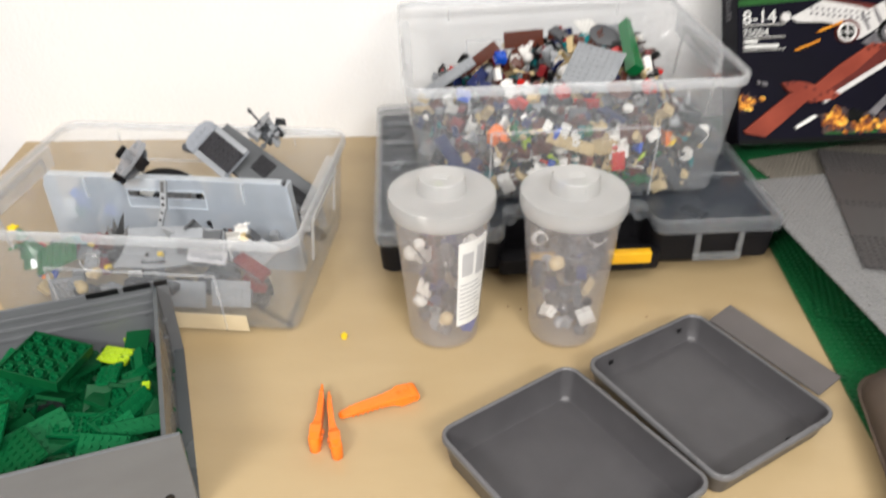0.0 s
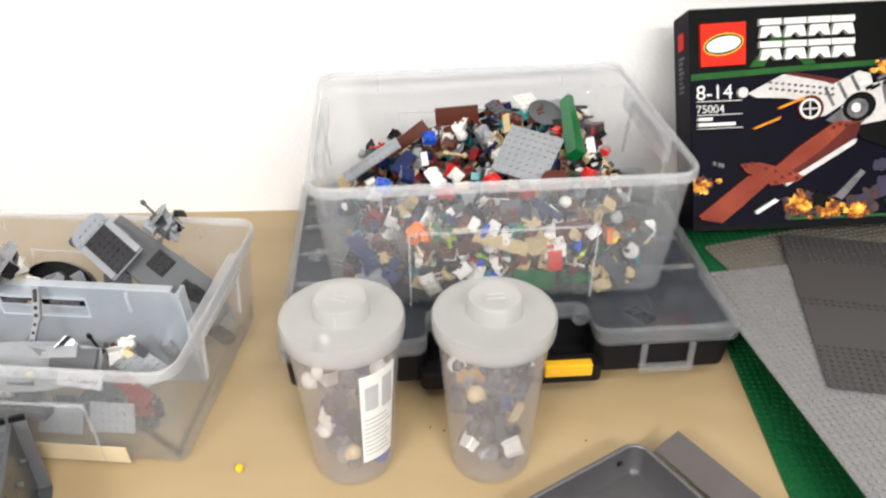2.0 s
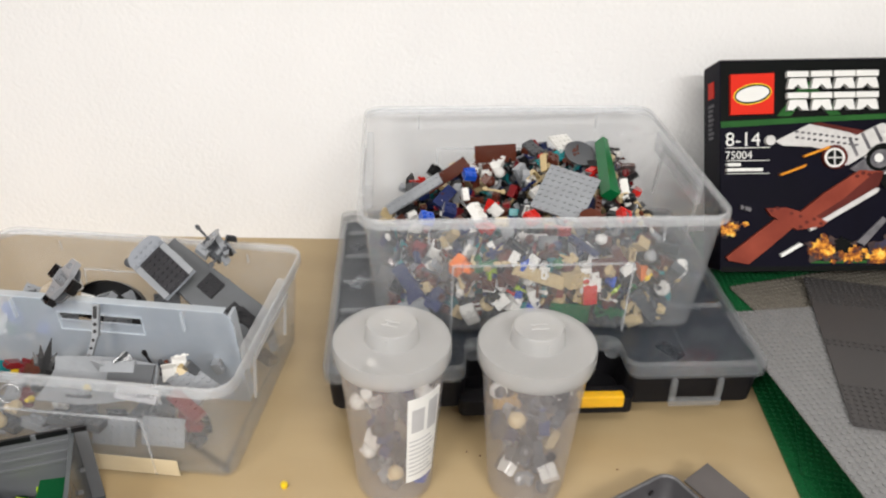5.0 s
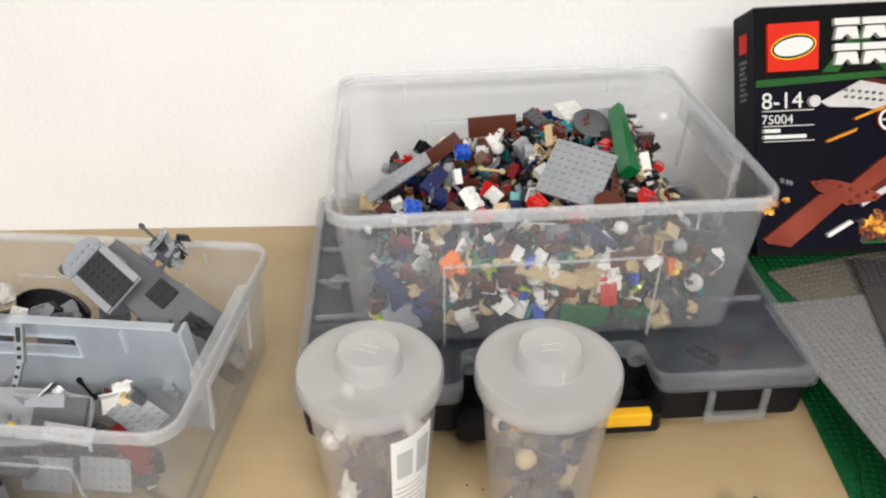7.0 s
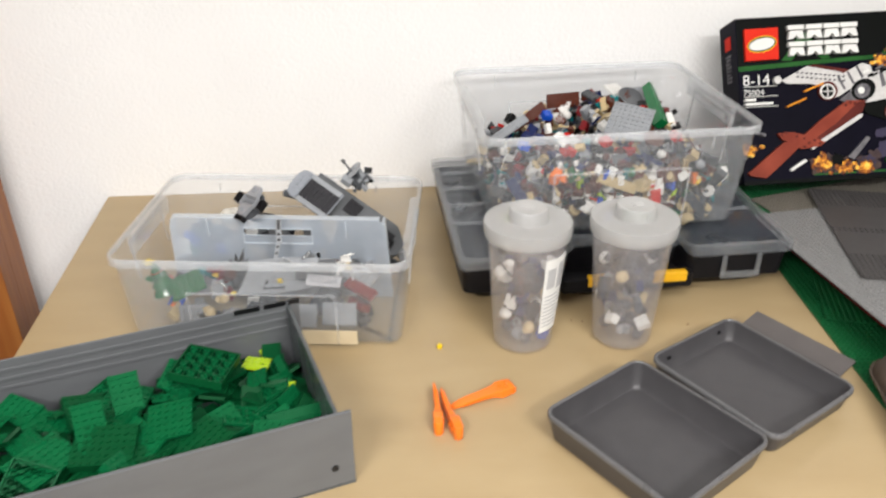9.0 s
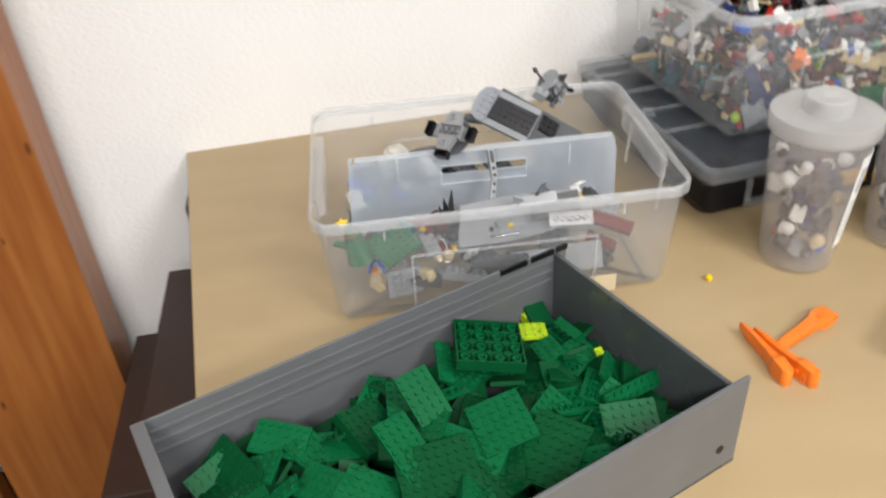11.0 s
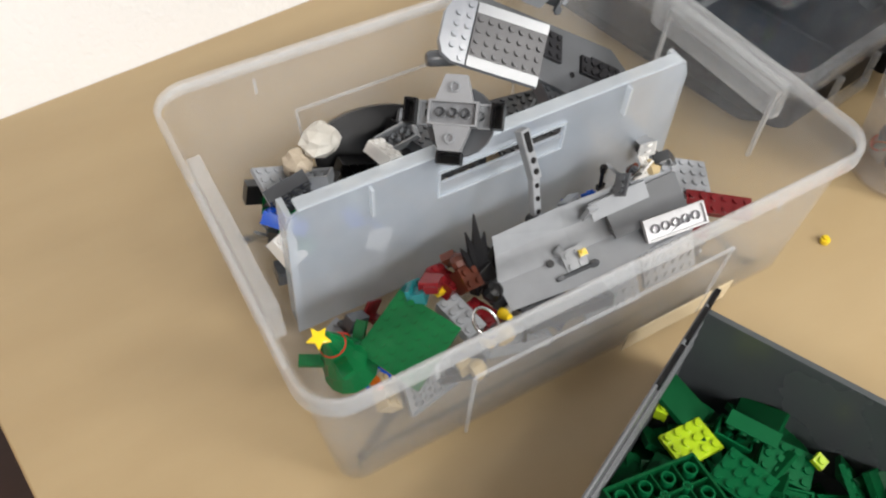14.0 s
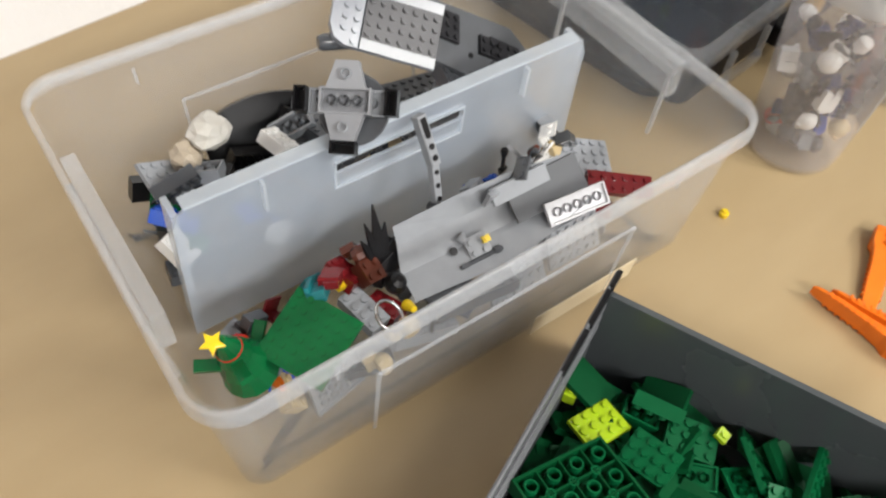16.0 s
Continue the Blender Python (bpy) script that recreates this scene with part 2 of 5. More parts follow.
def setting(name, geo, material, label, bevel=0.0, smooth=0):
    return tagged(new(name, geo.mesh(name, material, smooth, bevel)), label, "", "", "structure")


# ---- the room ----
setting("floor", Geo().box(-2.4, -3.4, -0.05, 2.6, 0.3, 0), floor_dark, "dark brown floor beside the table")
setting("wall_north", Geo().prism([(-2.4, -0.11), (2.6, 0.165), (2.6, 0.3), (-2.4, 0.3)], 0, 2.5), plaster, "white rough plastered wall behind the table")
setting("wall_south", Geo().box(-2.4, -3.52, 0, 2.6, -3.4, 2.5), room_paint, "plain beige wall closing the room")
setting("wall_west", Geo().box(-2.52, -3.4, 0, -2.4, 0.3, 2.5), room_paint, "plain beige wall closing the room")
setting("wall_east", Geo().box(2.6, -3.4, 0, 2.72, 0.3, 2.5), room_paint, "plain beige wall closing the room")
setting("ceiling", Geo().box(-2.4, -3.4, 2.5, 2.6, 0.3, 2.6), plaster, "plain white ceiling")

# ---- table ----
table = thing("table", pose(0, 0, 0), "birch plywood table with a pale wooden top", "table")
top = Geo().prism([(-0.686, -0.0162), (-0.582, -1.02), (1.16, -1.02), (1.16, 0.0853)], T - 0.027, T)
part("tabletop", top, birch, table, "pale birch tabletop", bevel=0.002)
for lx, ly in ((-0.42, -0.06), (-0.53, -0.95), (1.1, -0.06), (1.1, -0.95)):
    part("leg", Geo().box(lx - 0.025, ly - 0.025, 0, lx + 0.025, ly + 0.025, T - 0.027), steel_grey, table, "grey metal leg", bevel=0.004)

# invented block, added to make the area beside the table edge dark brown
chest = thing("chest", pose(0, 0, 0), "dark brown block added to fill the dark area beside the table edge", "chest")
dark_fill = textured("dark_brown_fill", (0.045, 0.022, 0.016), (0.03, 0.014, 0.01), 0.5, 12, stretch=(1, 6, 6), bump=0.08, fine=80)
part("body", Geo().box(-0.75, -0.41, 0, -0.5, -0.06, 0.53), dark_fill, chest, bevel=0.003)
part("lid", Geo().box(-0.757, -0.42, 0.5305, -0.49, -0.055, 0.55), dark_fill, chest, bevel=0.004)
part("plinth", Geo().box(-0.84, -0.41, 0, -0.751, -0.06, 0.43), dark_fill, chest, bevel=0.003)
part("back_board", Geo().box(-0.693, -0.1, 0.5505, -0.49, -0.058, 0.69), dark_fill, chest, bevel=0.003)

# ---- pine cabinet beside the table ----
cab = thing("cabinet", pose(-0.857, -0.12, 0, 0, 0, 3.1), "varnished knotty pine cabinet standing against the wall", "cabinet")
part("side_panel", Geo().box(-0.02, 0.0181, 0, 0.0, 0.07, 1.95), pine, cab)
part("body", Geo().box(-1.0, 0.035, 0, -0.021, 0.07, 1.95), knot_brown, cab, bevel=0.002)
KNOTS = (((-0.054, 1.08, 1.3), (-0.107, 1.04, 1.2), (-0.007, 0.835, 1.0), (-0.103, 0.683, 1.2), (-0.13, 0.968, 0.7), (-0.01, 1.127, 1.1), (-0.085, 0.7, 0.6), (-0.09, 1.05, 0.7), (-0.19, 0.4, 1.0)), ((-0.36, 0.25, 1.2), (-0.42, 0.7, 1.0), (-0.31, 0.5, 0.8)), ((-0.7, 0.6, 1.0), (-0.62, 0.9, 1.1)))
for (x0, x1), knots in zip(((-0.24, 0.0), (-0.505, -0.264), (-0.77, -0.529)), KNOTS):
    leaf = part("door", Geo().box(x0, -0.022, 0.02, x1, 0.018, 1.95), pine, cab, bevel=0.0012)
    for kx, kz, ks in knots:
        kn = part("knot", Geo().cyl(0, 0, -0.0004, 0.0003, 0.0062 * ks, 12, 0.0058 * ks), knot_ring, leaf, m=pose(kx, -0.0223, kz, 90, 0, 0) @ Matrix.Diagonal((0.55, 1.9, 1, 1)))
        part("knot_heart", Geo().cyl(0.001, 0, 0.0002, 0.0006, 0.0036 * ks, 10, 0.0034 * ks), knot_brown, kn)
part("latch", Geo().box(-0.258, -0.014, 0.245, -0.243, -0.004, 0.265), chrome, cab, "small brass latch", bevel=0.002)


# ---- bricks ----
P = 0.008
MESHES = {}


def brick_mesh(nx, ny, h, material, studs=True):
    """A building brick or plate: studs above, hollow with tubes below."""
    key = (nx, ny, h, material.name, studs)
    if key in MESHES:
        return MESHES[key]
    g, x, y, w = Geo(), nx * P / 2 - 0.0001, ny * P / 2 - 0.0001, 0.0013
    o = [(-x, -y), (x, -y), (x, y), (-x, y)]
    i = [(a - math.copysign(w, a), b - math.copysign(w, b)) for a, b in o]
    g.loft([[(a, b, h - 0.0012) for a, b in i], [(a, b, 0) for a, b in i], [(a, b, 0) for a, b in o], [(a, b, h) for a, b in o]])
    for s in range(nx):
        for t in range(ny):
            if studs:
                g.cyl((s - nx / 2 + 0.5) * P, (t - ny / 2 + 0.5) * P, h, h + 0.0017, 0.0024, 9, cap0=False)
            if s and t:
                g.cyl((s - nx / 2) * P, (t - ny / 2) * P, 0, h - 0.0012, 0.0032, 9, cap0=False, cap1=False)
                g.cyl((s - nx / 2) * P, (t - ny / 2) * P, 0.0001, h - 0.0012, 0.0024, 9, cap0=False, cap1=False)
    MESHES[key] = g.mesh("brick", material)
    return MESHES[key]


def odd_mesh(kind, material):
    """Small special toy pieces."""
    key = (kind, material.name)
    if key in MESHES:
        return MESHES[key]
    g, sm, bv = Geo(), 0, 0.0
    if kind == "slope":
        g.loft([[(-0.008, -0.008, 0), (0.008, -0.008, 0), (0.008, 0.008, 0), (-0.008, 0.008, 0)], [(-0.008, -0.008, 0.0015), (0.008, -0.008, 0.0015), (0.008, 0.008, 0.0015), (-0.008, 0.008, 0.0015)],
                [(-0.008, 0.0, 0.0096), (0.008, 0.0, 0.0096), (0.008, 0.008, 0.0096), (-0.008, 0.008, 0.0096)]])
        for s in (-0.004, 0.004):
            g.cyl(s, 0.004, 0.0096, 0.0113, 0.0024, 9, cap0=False)
    elif kind == "helmet":
        g.turned([(0.0062, 0), (0.0068, 0.003), (0.0066, 0.006), (0.0052, 0.0092), (0.0025, 0.011), (0.0002, 0.0113), (0.0002, 0.0098), (0.0045, 0.008), (0.0055, 0.005), (0.0052, 0)], 12)
        g.box(-0.003, -0.0078, 0.001, 0.003, -0.0055, 0.0035)
        sm = 40
    elif kind == "head":
        g.turned([(0.0002, 0), (0.0035, 0), (0.005, 0.0015), (0.005, 0.0075), (0.0036, 0.0088), (0.0024, 0.0088), (0.0024, 0.0105), (0.0002, 0.0105)], 12, closed=False)
        sm = 40
    elif kind == "trapezoid":
        g.loft([rrect(0.0155, 0.0078, 0.001, 0, 1), rrect(0.011, 0.0078, 0.001, 0.0125, 1)])
        g.box(-0.0105, -0.0025, 0.002, -0.0075, 0.0025, 0.0115, pose(0, 0, 0, 0, 12)), g.box(0.0075, -0.0025, 0.002, 0.0105, 0.0025, 0.0115, pose(0, 0, 0, 0, -12))
    elif kind == "hips":
        g.box(-0.0075, -0.004, 0.008, 0.0075, 0.004, 0.0115)
        for s in (-0.0039, 0.0039):
            g.box(s - 0.0036, -0.004, 0, s + 0.0036, 0.0075, 0.003), g.box(s - 0.0036, -0.004, 0, s + 0.0036, 0.004, 0.0085)
    elif kind == "claw":
        for a in (-28, 0, 30):
            g.box(-0.0012, 0, -0.0012, 0.0012, 0.017, 0.0012, pose(0, 0, 0, 0, 0, a))
        g.box(-0.007, -0.002, -0.0015, 0.007, 0.002, 0.0015), g.cyl(0, -0.004, -0.002, 0.002, 0.0035, 8)
    elif kind == "bar":
        g.cyl(0, 0, -0.016, 0.016, 0.0016, 8), g.cyl(0, 0, 0.01, 0.0145, 0.0028, 8), g.box(-0.003, -0.0015, -0.015, 0.003, 0.0015, -0.01)
    elif kind == "wheel":
        g.turned([(0.0025, -0.004), (0.0085, -0.004), (0.0095, -0.002), (0.0095, 0.002), (0.0085, 0.004), (0.0025, 0.004), (0.0025, 0.001), (0.0025, -0.001)], 16)
        sm = 40
    elif kind == "disc":
        g.turned([(0.0002, 0.002), (0.012, 0.0026), (0.0155, 0.0036), (0.016, 0.003), (0.0125, 0.0012), (0.0002, 0.0)], 20, closed=False)
        sm = 50
    elif kind == "cone":
        g.turned([(0.0002, 0), (0.0039, 0), (0.0039, 0.002), (0.0022, 0.0095), (0.0002, 0.0096)], 12, closed=False)
    elif kind == "curl":
        g.turned([(0.007, 0.0005), (0.0078, 0.004), (0.006, 0.0085), (0.003, 0.0105), (0.0002, 0.0108), (0.0002, 0.009), (0.0045, 0.007), (0.0055, 0.003), (0.0055, 0.0)], 11)
        g.box(-0.006, 0.003, -0.006, 0.006, 0.0085, 0.004), sm
    elif kind == "bracket":
        g.box(-0.008, -0.008, 0, 0.008, 0.008, 0.0016), g.box(-0.008, 0.0065, 0.0016, 0.008, 0.008, 0.012)
        for s in (-0.004, 0.004):
            g.cyl(s, -0.002, 0.0016, 0.0033, 0.0024, 8), g.cyl(s, 0.006, 0, 0.0017, 0.0024, 8, m=pose(0, 0.0092, 0.013, 90) @ Matrix.Translation((0, -0.012, 0)))
    MESHES[key] = g.mesh(kind, material, sm, bv)
    return MESHES[key]


def baseplate(name, n, ny, material, m, label, road=()):
    """A thin studded plate; road: a range of stud columns that is smooth."""
    ob = thing(name, m, label, "baseplate")
    part("sheet", Geo().loft([rrect(n * P, ny * P, 0.004, 0, 3, n * P / 2, ny * P / 2), rrect(n * P, ny * P, 0.004, 0.0016, 3, n * P / 2, ny * P / 2)]), material, ob)
    g = Geo()
    for s in range(n):
        for t in range(ny):
            if not any(a <= t < b for a, b in road):
                g.cyl((s + 0.5) * P, (t + 0.5) * P, 0.0016, 0.0034, 0.0025, 8, cap0=False)
    tagged(part("studs", g, material, ob), kind="stuff")
    return ob


# ---- the pile of plates and the printed box ----
plate_green = plastic("green_baseplate", (0.005, 0.095, 0.028), 0.42)
plate_light = plastic("light_grey_baseplate", (0.215, 0.215, 0.215), 0.4)
plate_tan = plastic("worn_grey_baseplate", (0.165, 0.15, 0.125), 0.45)
plate_dark = plastic("dark_grey_baseplate", (0.06, 0.056, 0.056), 0.45)
baseplate("green_baseplate", 48, 48, plate_green, pose(0.488, -0.66, T + 0.001), "green studded baseplate lying on the table")
baseplate("green_baseplate", 48, 32, plate_green, pose(0.489, -0.274, T + 0.001), "green studded baseplate lying on the table by the wall")
baseplate("green_baseplate", 32, 32, plate_green, pose(0.497, -0.47, T + 0.0065, 0, 0, -13), "green studded baseplate lying turned on another")
crate = thing("crate", pose(0.781, -0.288, T + 0.0125, 0, 0, 11), "dark red box under a pile of baseplates", "box")
part("body", Geo().loft([rrect(0.51, 0.48, 0.008, 0), rrect(0.52, 0.49, 0.008, 0.029)]), PL["dark_red"], crate)
part("lid", Geo().loft([rrect(0.535, 0.5, 0.01, 0.0295), rrect(0.535, 0.5, 0.01, 0.038)]), PL["dark_red"], crate, bevel=0.001)
baseplate("green_baseplate", 48, 32, plate_green, pose(0.474, -0.265, T + 0.0515, 0, 0, 2), "green studded baseplate under grey ones")
baseplate("tan_grey_baseplate", 48, 48, plate_tan, pose(0.61, -0.536, T + 0.0556, 0, 0, 19), "worn tan-grey studded baseplate")
baseplate("light_grey_baseplate", 48, 48, plate_light, pose(0.531, -0.622, T + 0.0603, 0, 0, 11), "light grey studded baseplate on the pile")
baseplate("road_baseplate", 38, 38, plate_dark, pose(0.541, -0.455, T + 0.0653, 0, 0, -9), "dark grey baseplate with smooth road strips", road=((9, 18), (20, 30)))

# local axes of the box: x along its width, y up its face, z outwards
FACE = Matrix(((0.99833, -0.05345, 0.02189, 0.449), (0.04437, 0.46708, -0.8831, -0.055), (0.03698, 0.8826, 0.46867, 1.076), (0, 0, 0, 1)))
setbox = thing("set_box", FACE, "printed cardboard toy box with spaceship art leaning on the wall", "box")
BW, BH, BD = 0.48, 0.279, 0.07
part("carton", Geo().box(0, -BH, -BD, BW, 0, -0.0004), card_dark, setbox, bevel=0.0012)
part("top_face", Geo().box(0.001, 0.0002, -BD + 0.001, BW - 0.001, 0.0012, -0.002), card_edge, setbox, "worn grey card edge")
LAYER = [0]


def art(name, pts, ink, label=""):
    """A flat printed shape on the box's face, points as (across, down)."""
    LAYER[0] += 1
    z = 0.00004 * LAYER[0]
    return part(name, Geo().prism([(u, -v) for u, v in pts][::-1], -0.0002, z), PRINT[ink], setbox, label)


def ellipse(u, v, a, b, turn=0, n=16):
    c, s = math.cos(radians(turn)), math.sin(radians(turn))
    return [(u + a * math.cos(q) * c - b * math.sin(q) * s, v + a * math.cos(q) * s + b * math.sin(q) * c) for q in (2 * math.pi * i / n for i in range(n))]


def burst(u, v, r, seed, n=22):
    random.seed(seed)
    return [(u + q * math.cos(2 * math.pi * i / n), v + 0.75 * q * math.sin(2 * math.pi * i / n)) for i in range(n) for q in (r * random.uniform(0.55, 1.1),)]


art("print_header", [(0.001, 0.002), (0.479, 0.002), (0.479, 0.076), (0.12, 0.077), (0.001, 0.082)], "black")
for u in (0.075, 0.245, 0.33, 0.42):
    art("print_motif", [(u, 0.075), (u + 0.035, 0.03), (u + 0.045, 0.03), (u + 0.085, 0.074), (u + 0.07, 0.075), (u + 0.04, 0.047), (u + 0.018, 0.075)], "green")
art("print_band", [(0.001, 0.081), (0.13, 0.076), (0.479, 0.066), (0.479, 0.072), (0.13, 0.083), (0.001, 0.089)], "green")
art("print_edge", [(0.12, 0.268), (0.479, 0.268), (0.479, 0.272), (0.12, 0.271)], "green")
art("print_edge", [(0.001, 0.2745), (0.479, 0.2745), (0.479, 0.281), (0.001, 0.281)], "black")
for k in range(16):
    random.seed(60 + k)
    art("print_cloud", [(min(0.478, a), min(0.27, b)) for a, b in burst(random.choice((0.235, 0.37)) + random.gauss(0, 0.025), 0.228 + random.gauss(0, 0.014), random.uniform(0.012, 0.028), k, 18)], random.choice(("violet", "violet", "smoke", "grey")))
blast, bn, bl, bp_ = nodes_of("print_blast")
co, nz, rp = bn.new("ShaderNodeTexCoord"), bn.new("ShaderNodeTexNoise"), bn.new("ShaderNodeValToRGB")
nz.inputs["Scale"].default_value, nz.inputs["Detail"].default_value, nz.inputs["Roughness"].default_value = 75, 7, 0.7
rp.color_ramp.elements[0].position, rp.color_ramp.elements[0].color = 0.36, (0.03, 0.015, 0.02, 1)
rp.color_ramp.elements[1].position, rp.color_ramp.elements[1].color = 0.72, (0.95, 0.85, 0.45, 1)
for q, c in ((0.45, (0.22, 0.06, 0.015, 1)), (0.53, (0.75, 0.3, 0.03, 1)), (0.62, (0.92, 0.6, 0.1, 1))):
    rp.color_ramp.elements.new(q).color = c
bl.new(co.outputs["Object"], nz.inputs["Vector"]), bl.new(nz.outputs[0], rp.inputs[0]), bl.new(rp.outputs[0], bp_.inputs["Base Color"])
bp_.inputs["Roughness"].default_value, bp_.inputs["Specular IOR Level"].default_value = 0.5, 0.12
PRINT["blast"] = blast
for u, v, r, sd in ((0.006, 0.222, 0.02, 1), (0.135, 0.252, 0.026, 2), (0.172, 0.258, 0.022, 3), (0.21, 0.262, 0.02, 4), (0.247, 0.084, 0.018, 5), (0.4, 0.235, 0.03, 6)):
    for k, (q, ink) in enumerate(((1.0, "smoke"), (0.8, "fire_dark"), (0.72, "blast"))):
        art("print_blast", [(min(0.478, max(0.001, a)), min(0.272, b)) for a, b in burst(u, v, r * q, 7 * k + sd, 44)], ink)
    for k in range(5):
        random.seed(100 * sd + k)
        art("print_blast", [(min(0.478, max(0.001, a)), min(0.272, b)) for a, b in burst(u + random.gauss(0, 0.7) * r, v + random.gauss(0, 0.45) * r, r * random.uniform(0.12, 0.32), 7 * k + sd, 24)], "blast")
art("print_rock", burst(0.162, 0.247, 0.015, 40), "black")
art("print_ship", [(0.18, 0.243), (0.214, 0.21), (0.22, 0.214), (0.19, 0.248)], "grey")
art("print_wing", [(0.072, 0.108), (0.117, 0.086), (0.18, 0.095), (0.2, 0.108), (0.155, 0.124), (0.12, 0.116), (0.082, 0.114)], "hull")
art("print_wing", [(0.117, 0.086), (0.13, 0.084), (0.19, 0.096), (0.2, 0.108), (0.192, 0.108), (0.17, 0.098)], "wing_dark")
art("print_engine", [(0.146, 0.117), (0.212, 0.086), (0.226, 0.09), (0.23, 0.104), (0.17, 0.14), (0.155, 0.143)], "hull")
for k in range(3):
    art("print_engine_ring", [(0.168 + 0.016 * k, 0.108 - 0.008 * k), (0.172 + 0.016 * k, 0.106 - 0.008 * k), (0.182 + 0.016 * k, 0.128 - 0.009 * k), (0.178 + 0.016 * k, 0.13 - 0.009 * k)], "grey")
art("print_hull", [(0.19, 0.13), (0.225, 0.104), (0.3, 0.085), (0.4, 0.08), (0.41, 0.1), (0.31, 0.13), (0.25, 0.155), (0.215, 0.165), (0.195, 0.155)], "hull")
art("print_hull", [(0.17, 0.146), (0.2, 0.125), (0.222, 0.12), (0.218, 0.15), (0.2, 0.162)], "grey")
art("print_cockpit", ellipse(0.212, 0.131, 0.022, 0.018, -25), "black")
art("print_cockpit", ellipse(0.21, 0.133, 0.014, 0.012, -25), "grey")
art("print_cockpit", ellipse(0.208, 0.132, 0.006, 0.006), "white")
for a, b, c in ((0.24, 0.103, "grey"), (0.262, 0.097, "grey"), (0.29, 0.092, "wing_dark"), (0.325, 0.088, "grey"), (0.36, 0.087, "wing_dark")):
    art("print_panel", [(a, b), (a + 0.006, b - 0.001), (a + 0.012, b + 0.022), (a + 0.004, b + 0.026)], c)
art("print_underside", [(0.205, 0.155), (0.24, 0.15), (0.3, 0.14), (0.31, 0.2), (0.25, 0.185), (0.215, 0.172)], "black")
random.seed(71)
for k in range(26):
    a, t_ = random.uniform(0.2, 0.385), random.uniform(0.15, 0.85)
    b = 0.104 - 0.1 * (a - 0.22) + (t_ - 0.4) * (0.05 - 0.1 * (a - 0.2))
    w, e = random.uniform(0.004, 0.014), random.uniform(0.002, 0.005)
    art("print_panel", [(a, b), (a + w, b - 0.45 * w), (a + w + e * 0.4, b - 0.45 * w + e), (a + e * 0.4, b + e)], random.choice(("grey", "wing_dark", "black", "white", "grey")))
for k in range(22):
    a, b = 0.1 + 0.0078 * (k % 11), 0.096 + 0.0075 * (k // 11) + 0.0011 * (k % 11)
    art("print_stud", ellipse(a, b, 0.0022, 0.0016, 0, 8), "grey")
for u, v in ((0.15, 0.13), (0.262, 0.172)):
    art("print_intake", ellipse(u, v, 0.0165, 0.016), "wing_dark")
    art("print_intake", ellipse(u - 0.001, v + 0.001, 0.0135, 0.013), "white")
    art("print_intake", ellipse(u - 0.001, v + 0.001, 0.0105, 0.0102), "black")
    art("print_spoke", [(u - 0.011, v), (u + 0.009, v), (u + 0.009, v + 0.002), (u - 0.011, v + 0.002)], "hull")
    art("print_spoke", [(u - 0.002, v - 0.009), (u, v - 0.009), (u, v + 0.011), (u - 0.002, v + 0.011)], "hull")
art("print_wing", [(0.112, 0.213), (0.19, 0.172), (0.208, 0.172), (0.205, 0.178), (0.118, 0.228)], "hull")
art("print_wing", [(0.078, 0.258), (0.104, 0.243), (0.108, 0.246), (0.08, 0.262)], "white")
art("print_wing", [(0.1, 0.206), (0.135, 0.178), (0.182, 0.148), (0.212, 0.15), (0.206, 0.168), (0.16, 0.19), (0.122, 0.217)], "wing")
art("print_wing", [(0.2, 0.152), (0.214, 0.15), (0.206, 0.17), (0.122, 0.218), (0.117, 0.213), (0.16, 0.186)], "wing_dark")
art("print_wing", [(0.059, 0.197), (0.085, 0.196), (0.122, 0.207), (0.14, 0.216), (0.132, 0.222), (0.1, 0.226), (0.066, 0.207)], "wing")
art("print_wing", [(0.006, 0.261), (0.07, 0.212), (0.105, 0.214), (0.06, 0.252), (0.036, 0.271), (0.01, 0.266)], "wing")
for u, v in ((0.066, 0.2), (0.074, 0.197), (0.092, 0.204), (0.104, 0.208), (0.112, 0.216), (0.122, 0.212), (0.131, 0.218), (0.104, 0.222), (0.178, 0.156), (0.186, 0.152), (0.194, 0.154)):
    art("print_stud", ellipse(u, v, 0.0028, 0.0024, 0, 10), "wing_dark")
for u, v in ((0.077, 0.152), (0.108, 0.128)):
    art("print_bolt", [(u, v), (u + 0.035, v - 0.013), (u + 0.033, v - 0.009), (u + 0.002, v + 0.002)], "fire")
art("print_moon", ellipse(0.0645, 0.107, 0.0065, 0.0065), "hull")
for u in (0.027, 0.033, 0.037):
    art("print_speck", ellipse(u, 0.196 + 0.3 * (u - 0.03), 0.0022, 0.003, 0, 8), "grey")
